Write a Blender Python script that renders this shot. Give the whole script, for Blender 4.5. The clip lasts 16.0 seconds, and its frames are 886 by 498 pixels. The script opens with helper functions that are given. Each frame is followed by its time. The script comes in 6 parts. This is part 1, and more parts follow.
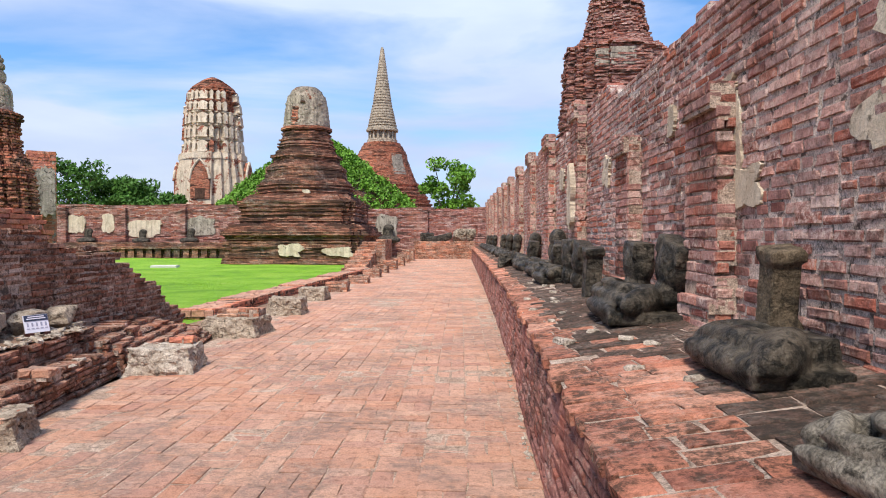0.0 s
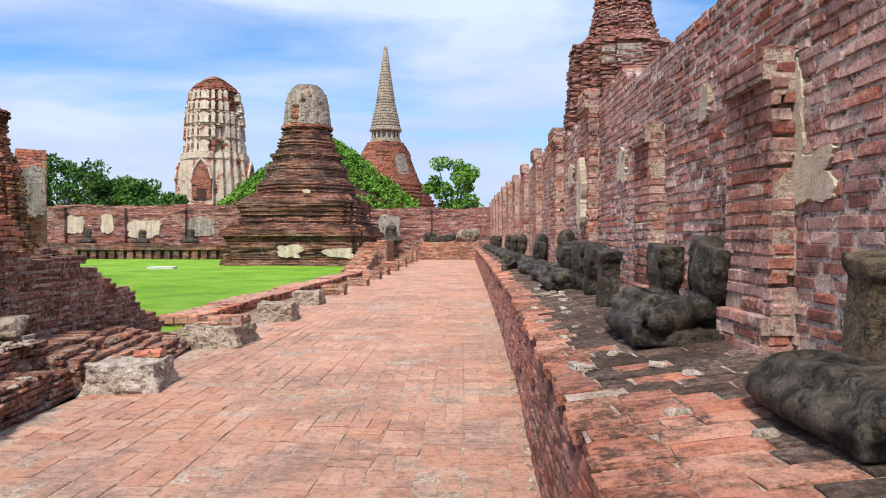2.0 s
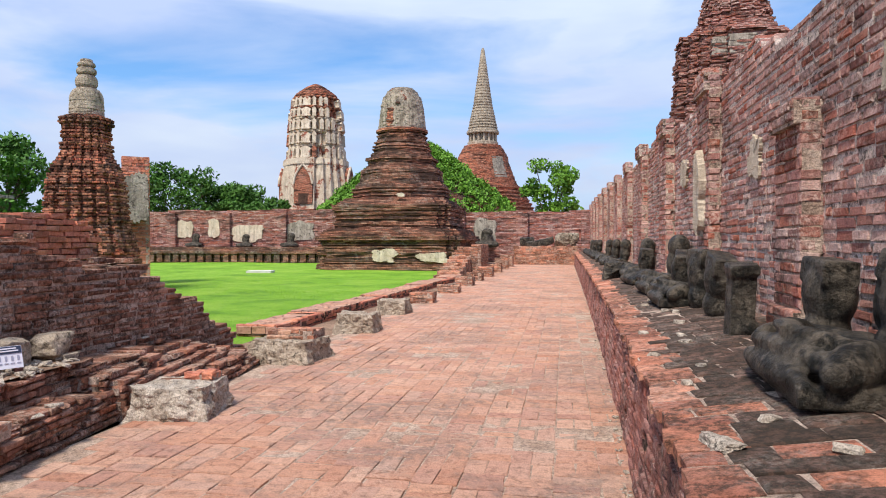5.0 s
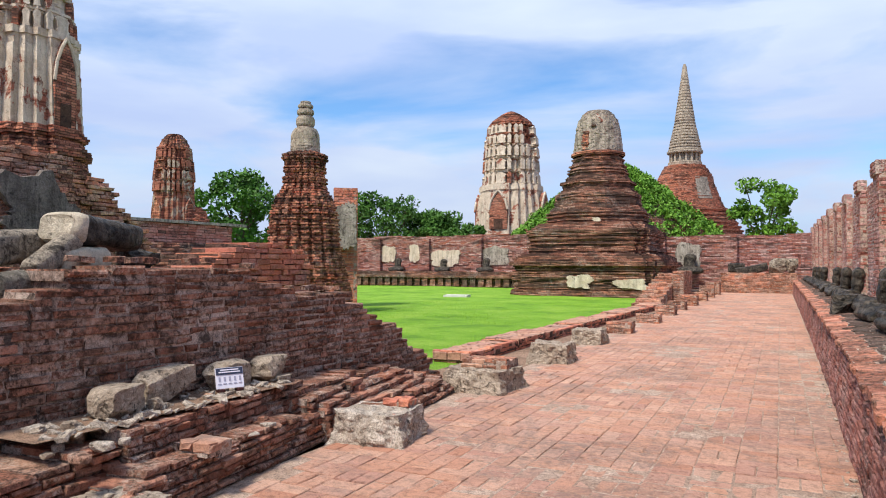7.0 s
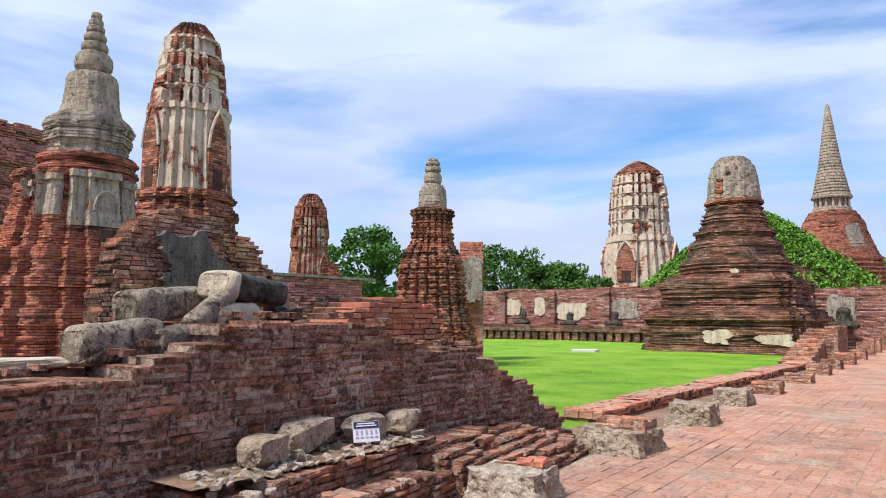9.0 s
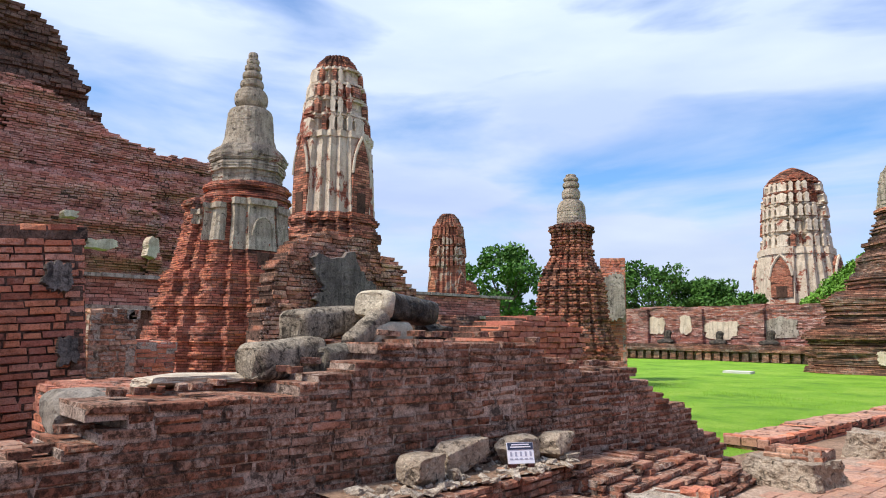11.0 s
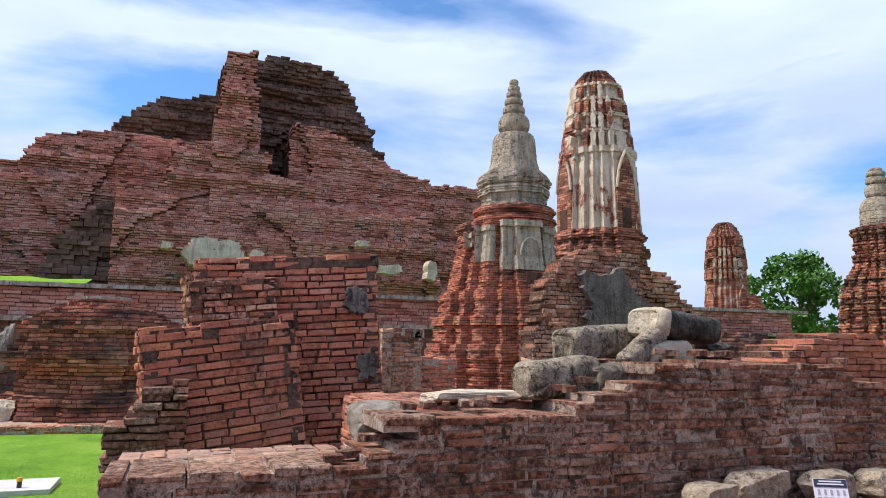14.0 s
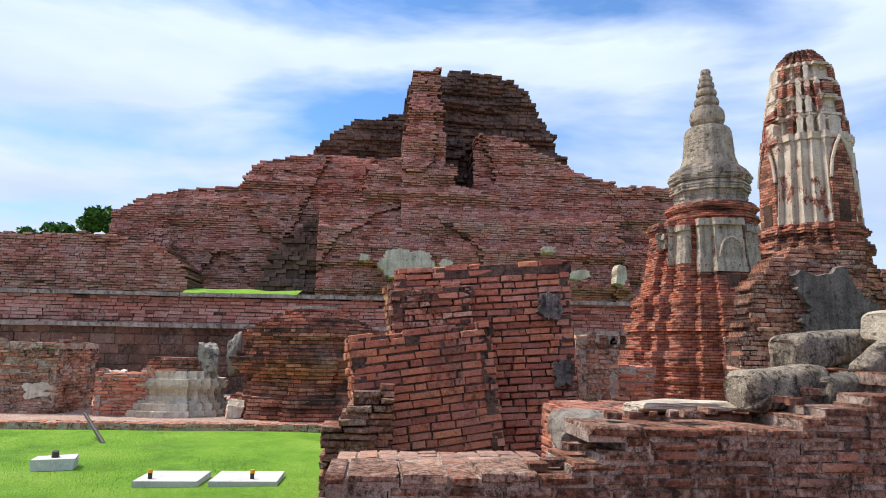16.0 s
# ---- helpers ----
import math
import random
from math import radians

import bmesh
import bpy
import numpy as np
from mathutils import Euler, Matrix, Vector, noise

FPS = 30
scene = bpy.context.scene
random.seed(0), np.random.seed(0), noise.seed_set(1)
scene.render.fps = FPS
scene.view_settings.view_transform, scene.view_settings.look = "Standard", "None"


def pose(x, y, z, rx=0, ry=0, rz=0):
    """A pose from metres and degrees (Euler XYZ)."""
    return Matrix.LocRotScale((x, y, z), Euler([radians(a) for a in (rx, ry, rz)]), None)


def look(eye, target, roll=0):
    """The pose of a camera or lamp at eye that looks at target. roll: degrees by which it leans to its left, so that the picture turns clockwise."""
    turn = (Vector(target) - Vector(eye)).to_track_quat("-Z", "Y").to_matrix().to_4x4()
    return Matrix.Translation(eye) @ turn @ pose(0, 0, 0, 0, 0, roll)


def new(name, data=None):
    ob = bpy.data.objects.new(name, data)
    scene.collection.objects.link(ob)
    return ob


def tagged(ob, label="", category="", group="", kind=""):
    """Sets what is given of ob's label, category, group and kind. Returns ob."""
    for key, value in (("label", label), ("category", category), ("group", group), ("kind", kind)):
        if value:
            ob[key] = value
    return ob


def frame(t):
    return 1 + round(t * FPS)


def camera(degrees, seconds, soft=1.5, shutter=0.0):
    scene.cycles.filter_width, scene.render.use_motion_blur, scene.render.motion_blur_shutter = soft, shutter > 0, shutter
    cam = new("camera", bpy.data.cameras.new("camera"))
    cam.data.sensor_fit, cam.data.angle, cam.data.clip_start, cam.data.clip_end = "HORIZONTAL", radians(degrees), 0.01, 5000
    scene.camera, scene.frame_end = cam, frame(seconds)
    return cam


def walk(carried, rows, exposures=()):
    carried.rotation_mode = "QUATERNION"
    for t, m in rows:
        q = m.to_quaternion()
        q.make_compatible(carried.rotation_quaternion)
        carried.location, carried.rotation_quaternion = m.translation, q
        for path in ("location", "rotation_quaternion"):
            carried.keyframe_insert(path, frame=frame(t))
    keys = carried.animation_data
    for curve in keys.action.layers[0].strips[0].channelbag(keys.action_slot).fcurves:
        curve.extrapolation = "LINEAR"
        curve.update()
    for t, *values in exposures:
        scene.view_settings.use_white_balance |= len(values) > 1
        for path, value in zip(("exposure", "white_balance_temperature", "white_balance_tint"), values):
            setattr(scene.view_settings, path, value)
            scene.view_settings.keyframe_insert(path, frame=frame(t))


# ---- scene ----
cam = camera(65.3, 16.0, soft=1.0)
METRES, EYE, TILT, LEAN, TURN = 2.5, 1.45, -1.0, 0.0, 1.5
ROWS = [
    (0.0, 0.0, 0.0, 0.0, 0.0, 0.0, -0.0),
    (0.5, 0.0016, 0.0898, -0.0011, -0.06, -0.01, 0.01),
    (1.0, 0.0121, 0.1693, 0.0037, -0.04, -0.02, 0.03),
    (1.5, 0.0251, 0.2556, 0.0007, 0.16, 0.01, 0.05),
    (2.0, 0.0311, 0.3271, 0.0106, 0.38, 0.03, 0.03),
    (2.5, 0.0388, 0.4059, 0.0116, 0.51, 0.04, 0.01),
    (3.0, 0.0577, 0.4926, 0.0193, 0.77, 0.05, 0.04),
    (5.5, 0.0647, 0.7853, 0.0384, 12.45, 0.53, -0.22),
    (6.0, 0.0644, 0.8051, 0.0439, 17.04, 0.88, -0.38),
    (6.5, 0.0549, 0.8087, 0.0523, 21.2, 1.44, -0.51),
    (7.0, 0.047, 0.8119, 0.0607, 24.5, 2.21, -0.63),
    (7.5, 0.0397, 0.8084, 0.0663, 27.37, 3.33, -0.73),
    (8.0, 0.0326, 0.8054, 0.0693, 29.85, 4.57, -0.82),
    (8.5, 0.0261, 0.8034, 0.0698, 32.01, 5.62, -0.9),
    (9.0, 0.0168, 0.8015, 0.0699, 34.71, 6.43, -0.98),
    (11.5, -0.0434, 0.7809, 0.0731, 48.96, 7.88, -1.38),
    (12.0, -0.0443, 0.7893, 0.0743, 52.25, 8.12, -1.44),
    (12.5, -0.0457, 0.7933, 0.0748, 55.61, 8.27, -1.52),
    (13.0, -0.0458, 0.7906, 0.0751, 59.68, 8.4, -1.62),
    (13.5, -0.0476, 0.7851, 0.0755, 63.71, 8.48, -1.71),
    (14.0, -0.0485, 0.7793, 0.0758, 67.77, 8.53, -1.81),
    (14.5, -0.0502, 0.7748, 0.0773, 71.59, 8.59, -1.89),
    (15.0, -0.0535, 0.7692, 0.0766, 74.85, 8.63, -1.96),
    (15.5, -0.0588, 0.759, 0.0746, 78.84, 8.63, -2.04),
    (16.0, -0.0663, 0.7515, 0.0756, 83.09, 8.54, -2.1),
]
walk(cam, [(t, pose(0, 0, EYE, TILT, LEAN, TURN) @ pose(METRES * x, METRES * y, METRES * z, 90 + pitch, roll, yaw)) for t, x, y, z, yaw, pitch, roll in ROWS],
     exposures=[(0.0, 0.7), (3.0, 0.68), (6.5, 0.62), (9.0, 0.66), (12.5, 0.7), (16.0, 0.74)])

# ---- world, sun, exposure ----
SUN_EL, SUN_AZ = 58.0, 197.0      # degrees; azimuth clockwise from +y
w = bpy.data.worlds.new("sky")
scene.world = w
w.use_nodes = True
nt = w.node_tree
nt.nodes.clear()


def wn(kind, **kw):
    n = nt.nodes.new(kind)
    for k, v in kw.items():
        n.inputs[k].default_value = v
    return n


sky = nt.nodes.new("ShaderNodeTexSky")
sky.sky_type = "NISHITA"
sky.sun_disc = False
sky.sun_elevation, sky.sun_rotation = radians(SUN_EL), radians(SUN_AZ)
sky_gain = wn("ShaderNodeVectorMath")
sky_gain.operation = "MULTIPLY"
sky_gain.inputs[1].default_value = (0.066, 0.097, 0.128)
nt.links.new(sky.outputs[0], sky_gain.inputs[0])
co = nt.nodes.new("ShaderNodeTexCoord")
mp = nt.nodes.new("ShaderNodeMapping")
mp.inputs["Scale"].default_value = (1.0, 1.0, 4.2)
mp.inputs["Location"].default_value = (0.35, 0.1, 0.28)
nt.links.new(co.outputs["Generated"], mp.inputs[0])
cl = wn("ShaderNodeTexNoise", Scale=1.7, Detail=7.0, Roughness=0.52, Distortion=0.35)
nt.links.new(mp.outputs[0], cl.inputs["Vector"])
ramp = nt.nodes.new("ShaderNodeValToRGB")
ramp.color_ramp.elements[0].position, ramp.color_ramp.elements[1].position = 0.38, 0.55
nt.links.new(cl.outputs["Fac"], ramp.inputs[0])
cl2 = wn("ShaderNodeTexNoise", Scale=3.1, Detail=5.0, Roughness=0.5)
nt.links.new(mp.outputs[0], cl2.inputs["Vector"])
tone = nt.nodes.new("ShaderNodeValToRGB")
tone.color_ramp.elements[0].position, tone.color_ramp.elements[0].color = 0.3, (0.34, 0.42, 0.62, 1)
tone.color_ramp.elements[1].position, tone.color_ramp.elements[1].color = 0.7, (0.46, 0.53, 0.65, 1)
nt.links.new(cl2.outputs["Fac"], tone.inputs[0])
mixc = nt.nodes.new("ShaderNodeMix")
mixc.data_type = "RGBA"
nt.links.new(ramp.outputs[0], mixc.inputs[0])
nt.links.new(sky_gain.outputs[0], mixc.inputs[6])
nt.links.new(tone.outputs[0], mixc.inputs[7])
sepw = nt.nodes.new("ShaderNodeSeparateXYZ")
nt.links.new(co.outputs["Generated"], sepw.inputs[0])
lift = nt.nodes.new("ShaderNodeMapRange")
for k_, v_ in ((1, 0.0), (2, 1.0), (3, 0.90), (4, 1.5)):
    lift.inputs[k_].default_value = v_
nt.links.new(sepw.outputs[2], lift.inputs[0])
zen = nt.nodes.new("ShaderNodeVectorMath")
zen.operation = "SCALE"
nt.links.new(tone.outputs[0], zen.inputs[0])
nt.links.new(lift.outputs[0], zen.inputs["Scale"])
nt.links.new(zen.outputs[0], mixc.inputs[7])
bg = wn("ShaderNodeBackground", Strength=1.0)
nt.links.new(mixc.outputs[2], bg.inputs[0])
wo = nt.nodes.new("ShaderNodeOutputWorld")
nt.links.new(bg.outputs[0], wo.inputs[0])

sun = new("sun", bpy.data.lights.new("sun", "SUN"))
sun.data.energy, sun.data.angle, sun.data.color = 3.2, radians(11), (1.0, 0.92, 0.80)
saz, sel = radians(SUN_AZ), radians(SUN_EL)
sun_dir = Vector((math.sin(saz) * math.cos(sel), math.cos(saz) * math.cos(sel), math.sin(sel)))
sun.matrix_world = look(sun_dir * 60, (0, 0, 0))
scene.view_settings.exposure = 0.62

# ---- materials ----


class NT:
    """A short hand for a node tree with one Principled surface."""

    def __init__(self, name, rough=0.9, spec=0.25):
        self.m = bpy.data.materials.new(name)
        self.m.use_nodes = True
        self.t = self.m.node_tree
        self.p = self.t.nodes["Principled BSDF"]
        self.p.inputs["Roughness"].default_value = rough
        self.p.inputs["Specular IOR Level"].default_value = spec
        self.pos = self.t.nodes.new("ShaderNodeNewGeometry").outputs["Position"]

    def link(self, a, b):
        self.t.links.new(a, b)

    def noise(self, scale, detail=4.0, rough=0.6, vec=None, dist=0.0):
        n = self.t.nodes.new("ShaderNodeTexNoise")
        n.inputs["Scale"].default_value, n.inputs["Detail"].default_value = scale, detail
        n.inputs["Roughness"].default_value, n.inputs["Distortion"].default_value = rough, dist
        self.link(vec or self.pos, n.inputs["Vector"])
        return n.outputs["Fac"]

    def stretch(self, sx, sy, sz):
        n = self.t.nodes.new("ShaderNodeMapping")
        n.inputs["Scale"].default_value = (sx, sy, sz)
        self.link(self.pos, n.inputs[0])
        return n.outputs[0]

    def ramp(self, fac, *stops):
        n = self.t.nodes.new("ShaderNodeValToRGB")
        r = n.color_ramp
        while len(r.elements) < len(stops):
            r.elements.new(0.5)
        for e, (p, c) in zip(r.elements, stops):
            e.position = p
            e.color = (*c, 1) if isinstance(c, tuple) else (c, c, c, 1)
        self.link(fac, n.inputs[0])
        return n.outputs[0]

    def mix(self, fac, a, b, mode="MIX"):
        n = self.t.nodes.new("ShaderNodeMix")
        n.data_type, n.blend_type = "RGBA", mode
        for sock, v in ((n.inputs[0], fac), (n.inputs[6], a), (n.inputs[7], b)):
            if isinstance(v, tuple):
                sock.default_value = (*v, 1)
            elif isinstance(v, (int, float)):
                sock.default_value = v
            else:
                self.link(v, sock)
        return n.outputs[2]

    def math(self, op, a, b=0.0):
        n = self.t.nodes.new("ShaderNodeMath")
        n.operation = op
        for sock, v in zip(n.inputs, (a, b)):
            if isinstance(v, (int, float)):
                sock.default_value = v
            else:
                self.link(v, sock)
        return n.outputs[0]

    def rnd(self):
        """A number of its own for each loose brick, joined or not."""
        a = self.t.nodes.new("ShaderNodeNewGeometry").outputs["Random Per Island"]
        b = self.t.nodes.new("ShaderNodeObjectInfo").outputs["Random"]
        return self.math("FRACT", self.math("ADD", a, b))

    def done(self, colour, height=None, strength=0.5, dist=0.02, rough=None):
        self.link(colour, self.p.inputs["Base Color"])
        if height is not None:
            b = self.t.nodes.new("ShaderNodeBump")
            b.inputs["Strength"].default_value, b.inputs["Distance"].default_value = strength, dist
            self.link(height, b.inputs["Height"])
            self.link(b.outputs[0], self.p.inputs["Normal"])
        if rough is not None:
            self.link(rough, self.p.inputs["Roughness"])
        return self.m


def brick_mat(name, tones, soot=0.5, lime=0.35, soot_col=(0.035, 0.026, 0.021), lime_col=(0.58, 0.50, 0.44), scale=1.0, grit=1.0):
    """Loose old bricks: a tone for each, mottling, pits, dark growth, lime bloom."""
    k = NT(name, 0.92, 0.15)
    n = len(tones)
    c = k.ramp(k.rnd(), *[(i / max(1, n - 1), t) for i, t in enumerate(tones)])
    c = k.mix(1.0, c, k.ramp(k.noise(13, 7, 0.75), (0.36, 0.6), (0.5, 1.0), (0.66, 1.0)), "MULTIPLY")
    c = k.mix(0.62 * grit, c, k.ramp(k.noise(85, 4, 0.8), (0.38, 0.42), (0.52, 1.0)), "MULTIPLY")
    c = k.mix(k.ramp(k.noise(5, 6, 0.7), (0.52, 0.0), (0.7, 0.45)), c, k.mix(0.5, c, (0.62, 0.36, 0.26)))
    big = k.ramp(k.noise(1.1 * scale, 7, 0.7, dist=0.7), (0.60 - 0.22 * soot, 0.0), (0.70 - 0.22 * soot, 1.0))
    fine = k.ramp(k.noise(14 * scale, 8, 0.78), (0.44, 0.0), (0.55, 1.0))
    c = k.mix(k.math("MULTIPLY", k.math("MULTIPLY", big, k.math("ADD", k.math("MULTIPLY", fine, 0.75), 0.2)), min(0.97, 0.6 + 0.4 * soot)), c, soot_col)
    lm = k.math("MULTIPLY", k.ramp(k.noise(1.9 * scale, 6, 0.65), (0.46, 0.0), (0.62, 1.0)), k.ramp(k.noise(26, 8, 0.8), (0.46, 0.0), (0.6, 1.0)))
    c = k.mix(k.math("MULTIPLY", lm, lime), c, lime_col)
    h = k.math("ADD", k.noise(70, 6, 0.75), k.math("MULTIPLY", k.noise(16, 4, 0.6), 1.5))
    return k.done(c, h, 1.0, 0.018)


def masonry_mat(name, tones, polar=0.0, soot=0.5, course=0.085, length=0.32, lime=0.3, soot_col=(0.035, 0.026, 0.022)):
    """Brickwork too far off to be laid brick by brick."""
    k = NT(name, 0.92, 0.15)
    sep = k.t.nodes.new("ShaderNodeSeparateXYZ")
    k.link(k.pos, sep.inputs[0])
    u = k.math("ADD", sep.outputs[0], sep.outputs[1])
    cmb = k.t.nodes.new("ShaderNodeCombineXYZ")
    wob = k.math("MULTIPLY", k.math("SUBTRACT", k.noise(1.4, 3), 0.5), course * 0.9)
    k.link(u, cmb.inputs[0])
    k.link(k.math("ADD", sep.outputs[2], wob), cmb.inputs[1])
    b = k.t.nodes.new("ShaderNodeTexBrick")
    for key, v in (("Scale", 1.0), ("Brick Width", length), ("Row Height", course), ("Mortar Size", course * 0.12), ("Mortar Smooth", 0.4), ("Bias", -0.1)):
        b.inputs[key].default_value = v
    b.inputs["Color1"].default_value, b.inputs["Color2"].default_value = (0, 0, 0, 1), (1, 1, 1, 1)
    b.inputs["Mortar"].default_value = (0.5, 0.5, 0.5, 1)
    k.link(cmb.outputs[0], b.inputs["Vector"])
    n = len(tones)
    c = k.ramp(b.outputs["Color"], *[(i / max(1, n - 1), t) for i, t in enumerate(tones)])
    c = k.mix(k.math("MULTIPLY", b.outputs["Fac"], 0.85), c, (0.06, 0.04, 0.033))
    c = k.mix(0.9, c, k.ramp(k.noise(6, 8, 0.78), (0.36, 0.3), (0.52, 0.95), (0.68, 1.0)), "MULTIPLY")
    c = k.mix(k.ramp(k.noise(0.7, 6, 0.65), (0.5, 0.0), (0.68, 0.5)), c, k.mix(0.5, c, (0.6, 0.34, 0.25)))
    band = k.noise(1.0, 7, 0.7, k.stretch(0.5, 0.5, 2.6))
    c = k.mix(k.math("MULTIPLY", k.ramp(band, (0.60 - 0.2 * soot, 0.0), (0.70 - 0.2 * soot, 1.0)), 0.8), c, soot_col)
    lm = k.math("MULTIPLY", k.ramp(k.noise(0.8, 5, 0.6), (0.5, 0.0), (0.66, 1.0)), k.ramp(k.noise(7, 6, 0.75), (0.45, 0.0), (0.6, 1.0)))
    c = k.mix(k.math("MULTIPLY", lm, lime), c, (0.58, 0.50, 0.43))
    h = k.math("ADD", k.math("MULTIPLY", b.outputs["Fac"], -1.3), k.noise(18, 6, 0.75))
    return k.done(c, h, 1.0, 0.06)


def rough_mat(name, light, mid, dark, scale=1.0, blot=0.5, streak=0.0, bump=1.0, grain=24, rough=0.92, fleck=1.0, under=None, bare_at=0.555):
    """Plaster, stone and concrete: blotches, streaks, grain."""
    k = NT(name, rough, 0.15)
    c = k.mix(k.ramp(k.noise(1.8 * scale, 8, 0.7, dist=0.5), (0.4, 0.0), (0.6, 1.0)), light, mid)
    dk = k.ramp(k.noise(4.2 * scale, 9, 0.76, dist=0.6), (0.66 - 0.22 * blot, 0.0), (0.74 - 0.22 * blot, 1.0))
    c = k.mix(k.math("MULTIPLY", dk, 0.85), c, dark)
    if streak:
        st = k.ramp(k.noise(2.2 * scale, 7, 0.68, k.stretch(2.5, 2.5, 0.22)), (0.48, 0.0), (0.6, 1.0))
        c = k.mix(k.math("MULTIPLY", st, streak), c, dark)
    if under:
        bare = k.ramp(k.noise(0.85 * scale, 9, 0.72, dist=0.4), (bare_at, 0.0), (bare_at + 0.03, 1.0))
        lines = k.ramp(k.noise(1.0, 3, 0.5, k.stretch(0.8, 0.8, 13)), (0.42, 0.45), (0.55, 1.0))
        c = k.mix(bare, c, k.mix(1.0, under, lines, "MULTIPLY"))
    c = k.mix(0.85 * fleck, c, k.ramp(k.noise(grain, 7, 0.78), (0.36, 0.42), (0.56, 1.0)), "MULTIPLY")
    c = k.mix(0.6 * fleck, c, k.ramp(k.noise(grain * 4, 4, 0.8), (0.38, 0.35), (0.55, 1.0)), "MULTIPLY")
    h = k.math("ADD", k.noise(grain * 1.5, 7, 0.75), k.math("MULTIPLY", k.noise(6 * scale, 5, 0.6), 2.0))
    return k.done(c, h, bump, 0.022)


RED = [(0.384, 0.13, 0.087), (0.72, 0.237, 0.132), (0.601, 0.202, 0.142), (0.85, 0.32, 0.173), (0.479, 0.168, 0.117), (0.793, 0.355, 0.244)]
PURPLE = [(0.31, 0.12, 0.10), (0.50, 0.225, 0.195), (0.66, 0.385, 0.34), (0.47, 0.145, 0.10), (0.59, 0.27, 0.215), (0.74, 0.52, 0.465), (0.56, 0.17, 0.10), (0.44, 0.24, 0.215), (0.64, 0.37, 0.32), (0.34, 0.11, 0.082)]
BROWN = [(0.271, 0.117, 0.075), (0.665, 0.271, 0.163), (0.85, 0.369, 0.23), (0.443, 0.185, 0.121), (0.85, 0.492, 0.326), (0.369, 0.173, 0.114), (0.788, 0.308, 0.17)]
PAVE = [(0.527, 0.253, 0.166), (0.622, 0.334, 0.224), (0.563, 0.295, 0.205), (0.659, 0.387, 0.275), (0.515, 0.268, 0.198), (0.599, 0.363, 0.268)]
M_WALL = brick_mat("purple_red_brick", PURPLE, soot=0.5, lime=0.75, lime_col=(0.82, 0.66, 0.585))
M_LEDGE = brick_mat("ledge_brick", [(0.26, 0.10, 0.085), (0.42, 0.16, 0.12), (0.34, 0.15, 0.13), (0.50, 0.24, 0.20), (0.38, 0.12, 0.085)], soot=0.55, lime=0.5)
M_PIL = brick_mat("pilaster_brick", PURPLE + RED[4:5], soot=0.5, lime=0.8, lime_col=(0.78, 0.64, 0.55))
M_RED = brick_mat("red_brick", RED, soot=0.3, lime=0.3)
M_BROWN = brick_mat("brown_brick", BROWN, soot=0.78, lime=0.85, scale=1.5, soot_col=(0.06, 0.036, 0.024), lime_col=(0.66, 0.50, 0.41))
HALL = [(0.24, 0.105, 0.068), (0.46, 0.195, 0.125), (0.60, 0.275, 0.18), (0.33, 0.14, 0.092), (0.64, 0.37, 0.26), (0.28, 0.13, 0.088), (0.52, 0.20, 0.115)]
M_HALL = brick_mat("sooty_brown_brick", HALL, soot=0.95, lime=0.9, scale=1.7, soot_col=(0.05, 0.03, 0.02), lime_col=(0.62, 0.47, 0.38))
M_STRATA = brick_mat("thin_dark_brick", HALL, soot=0.8, lime=0.75, scale=2.2, soot_col=(0.045, 0.028, 0.02), lime_col=(0.66, 0.53, 0.44))
M_PAVE = brick_mat("paving_brick", PAVE, soot=0.55, lime=0.35, soot_col=(0.24, 0.17, 0.14), lime_col=(0.62, 0.47, 0.38), grit=0.8, scale=0.7)
DECK = [(0.72, 0.29, 0.18), (0.60, 0.22, 0.14), (0.78, 0.38, 0.26), (0.66, 0.27, 0.17), (0.50, 0.19, 0.13), (0.74, 0.34, 0.23)]
M_DECK = brick_mat("platform_brick", DECK, soot=0.75, lime=0.35, soot_col=(0.045, 0.034, 0.026), scale=1.5)
M_DECKDARK = brick_mat("lichened_platform_brick", [(0.13, 0.078, 0.058), (0.19, 0.11, 0.085), (0.10, 0.065, 0.05), (0.42, 0.25, 0.20), (0.15, 0.085, 0.065), (0.11, 0.07, 0.055)], soot=1.15, lime=0.3, soot_col=(0.045, 0.036, 0.028), scale=1.3)
M_MORTAR = rough_mat("lime_mortar", (0.70, 0.55, 0.45), (0.50, 0.36, 0.28), (0.08, 0.055, 0.042), 1.6, 0.6)
M_PINKMORTAR = rough_mat("pinkish_mortar", (0.88, 0.73, 0.65), (0.70, 0.52, 0.45), (0.05, 0.036, 0.03), 2.4, 0.62)
M_OLDMORTAR = rough_mat("patchy_old_mortar", (0.74, 0.58, 0.48), (0.40, 0.28, 0.22), (0.05, 0.035, 0.028), 1.3, 0.72)
M_DARKMORTAR = rough_mat("dark_mortar", (0.24, 0.145, 0.11), (0.13, 0.075, 0.055), (0.03, 0.022, 0.018), 1.6, 0.7)
M_PAVEJOINT = rough_mat("sand_joint", (0.66, 0.49, 0.38), (0.46, 0.31, 0.23), (0.18, 0.12, 0.09), 1.6, 0.35)
M_FAR = masonry_mat("weathered_masonry", HALL, soot=0.7, lime=0.5, soot_col=(0.06, 0.042, 0.034))
M_FARWALL = masonry_mat("pinkish_masonry", PURPLE, soot=0.4, lime=0.35)
M_FARRED = masonry_mat("red_masonry", BROWN[:3] + RED[:3], soot=0.45, lime=0.3)
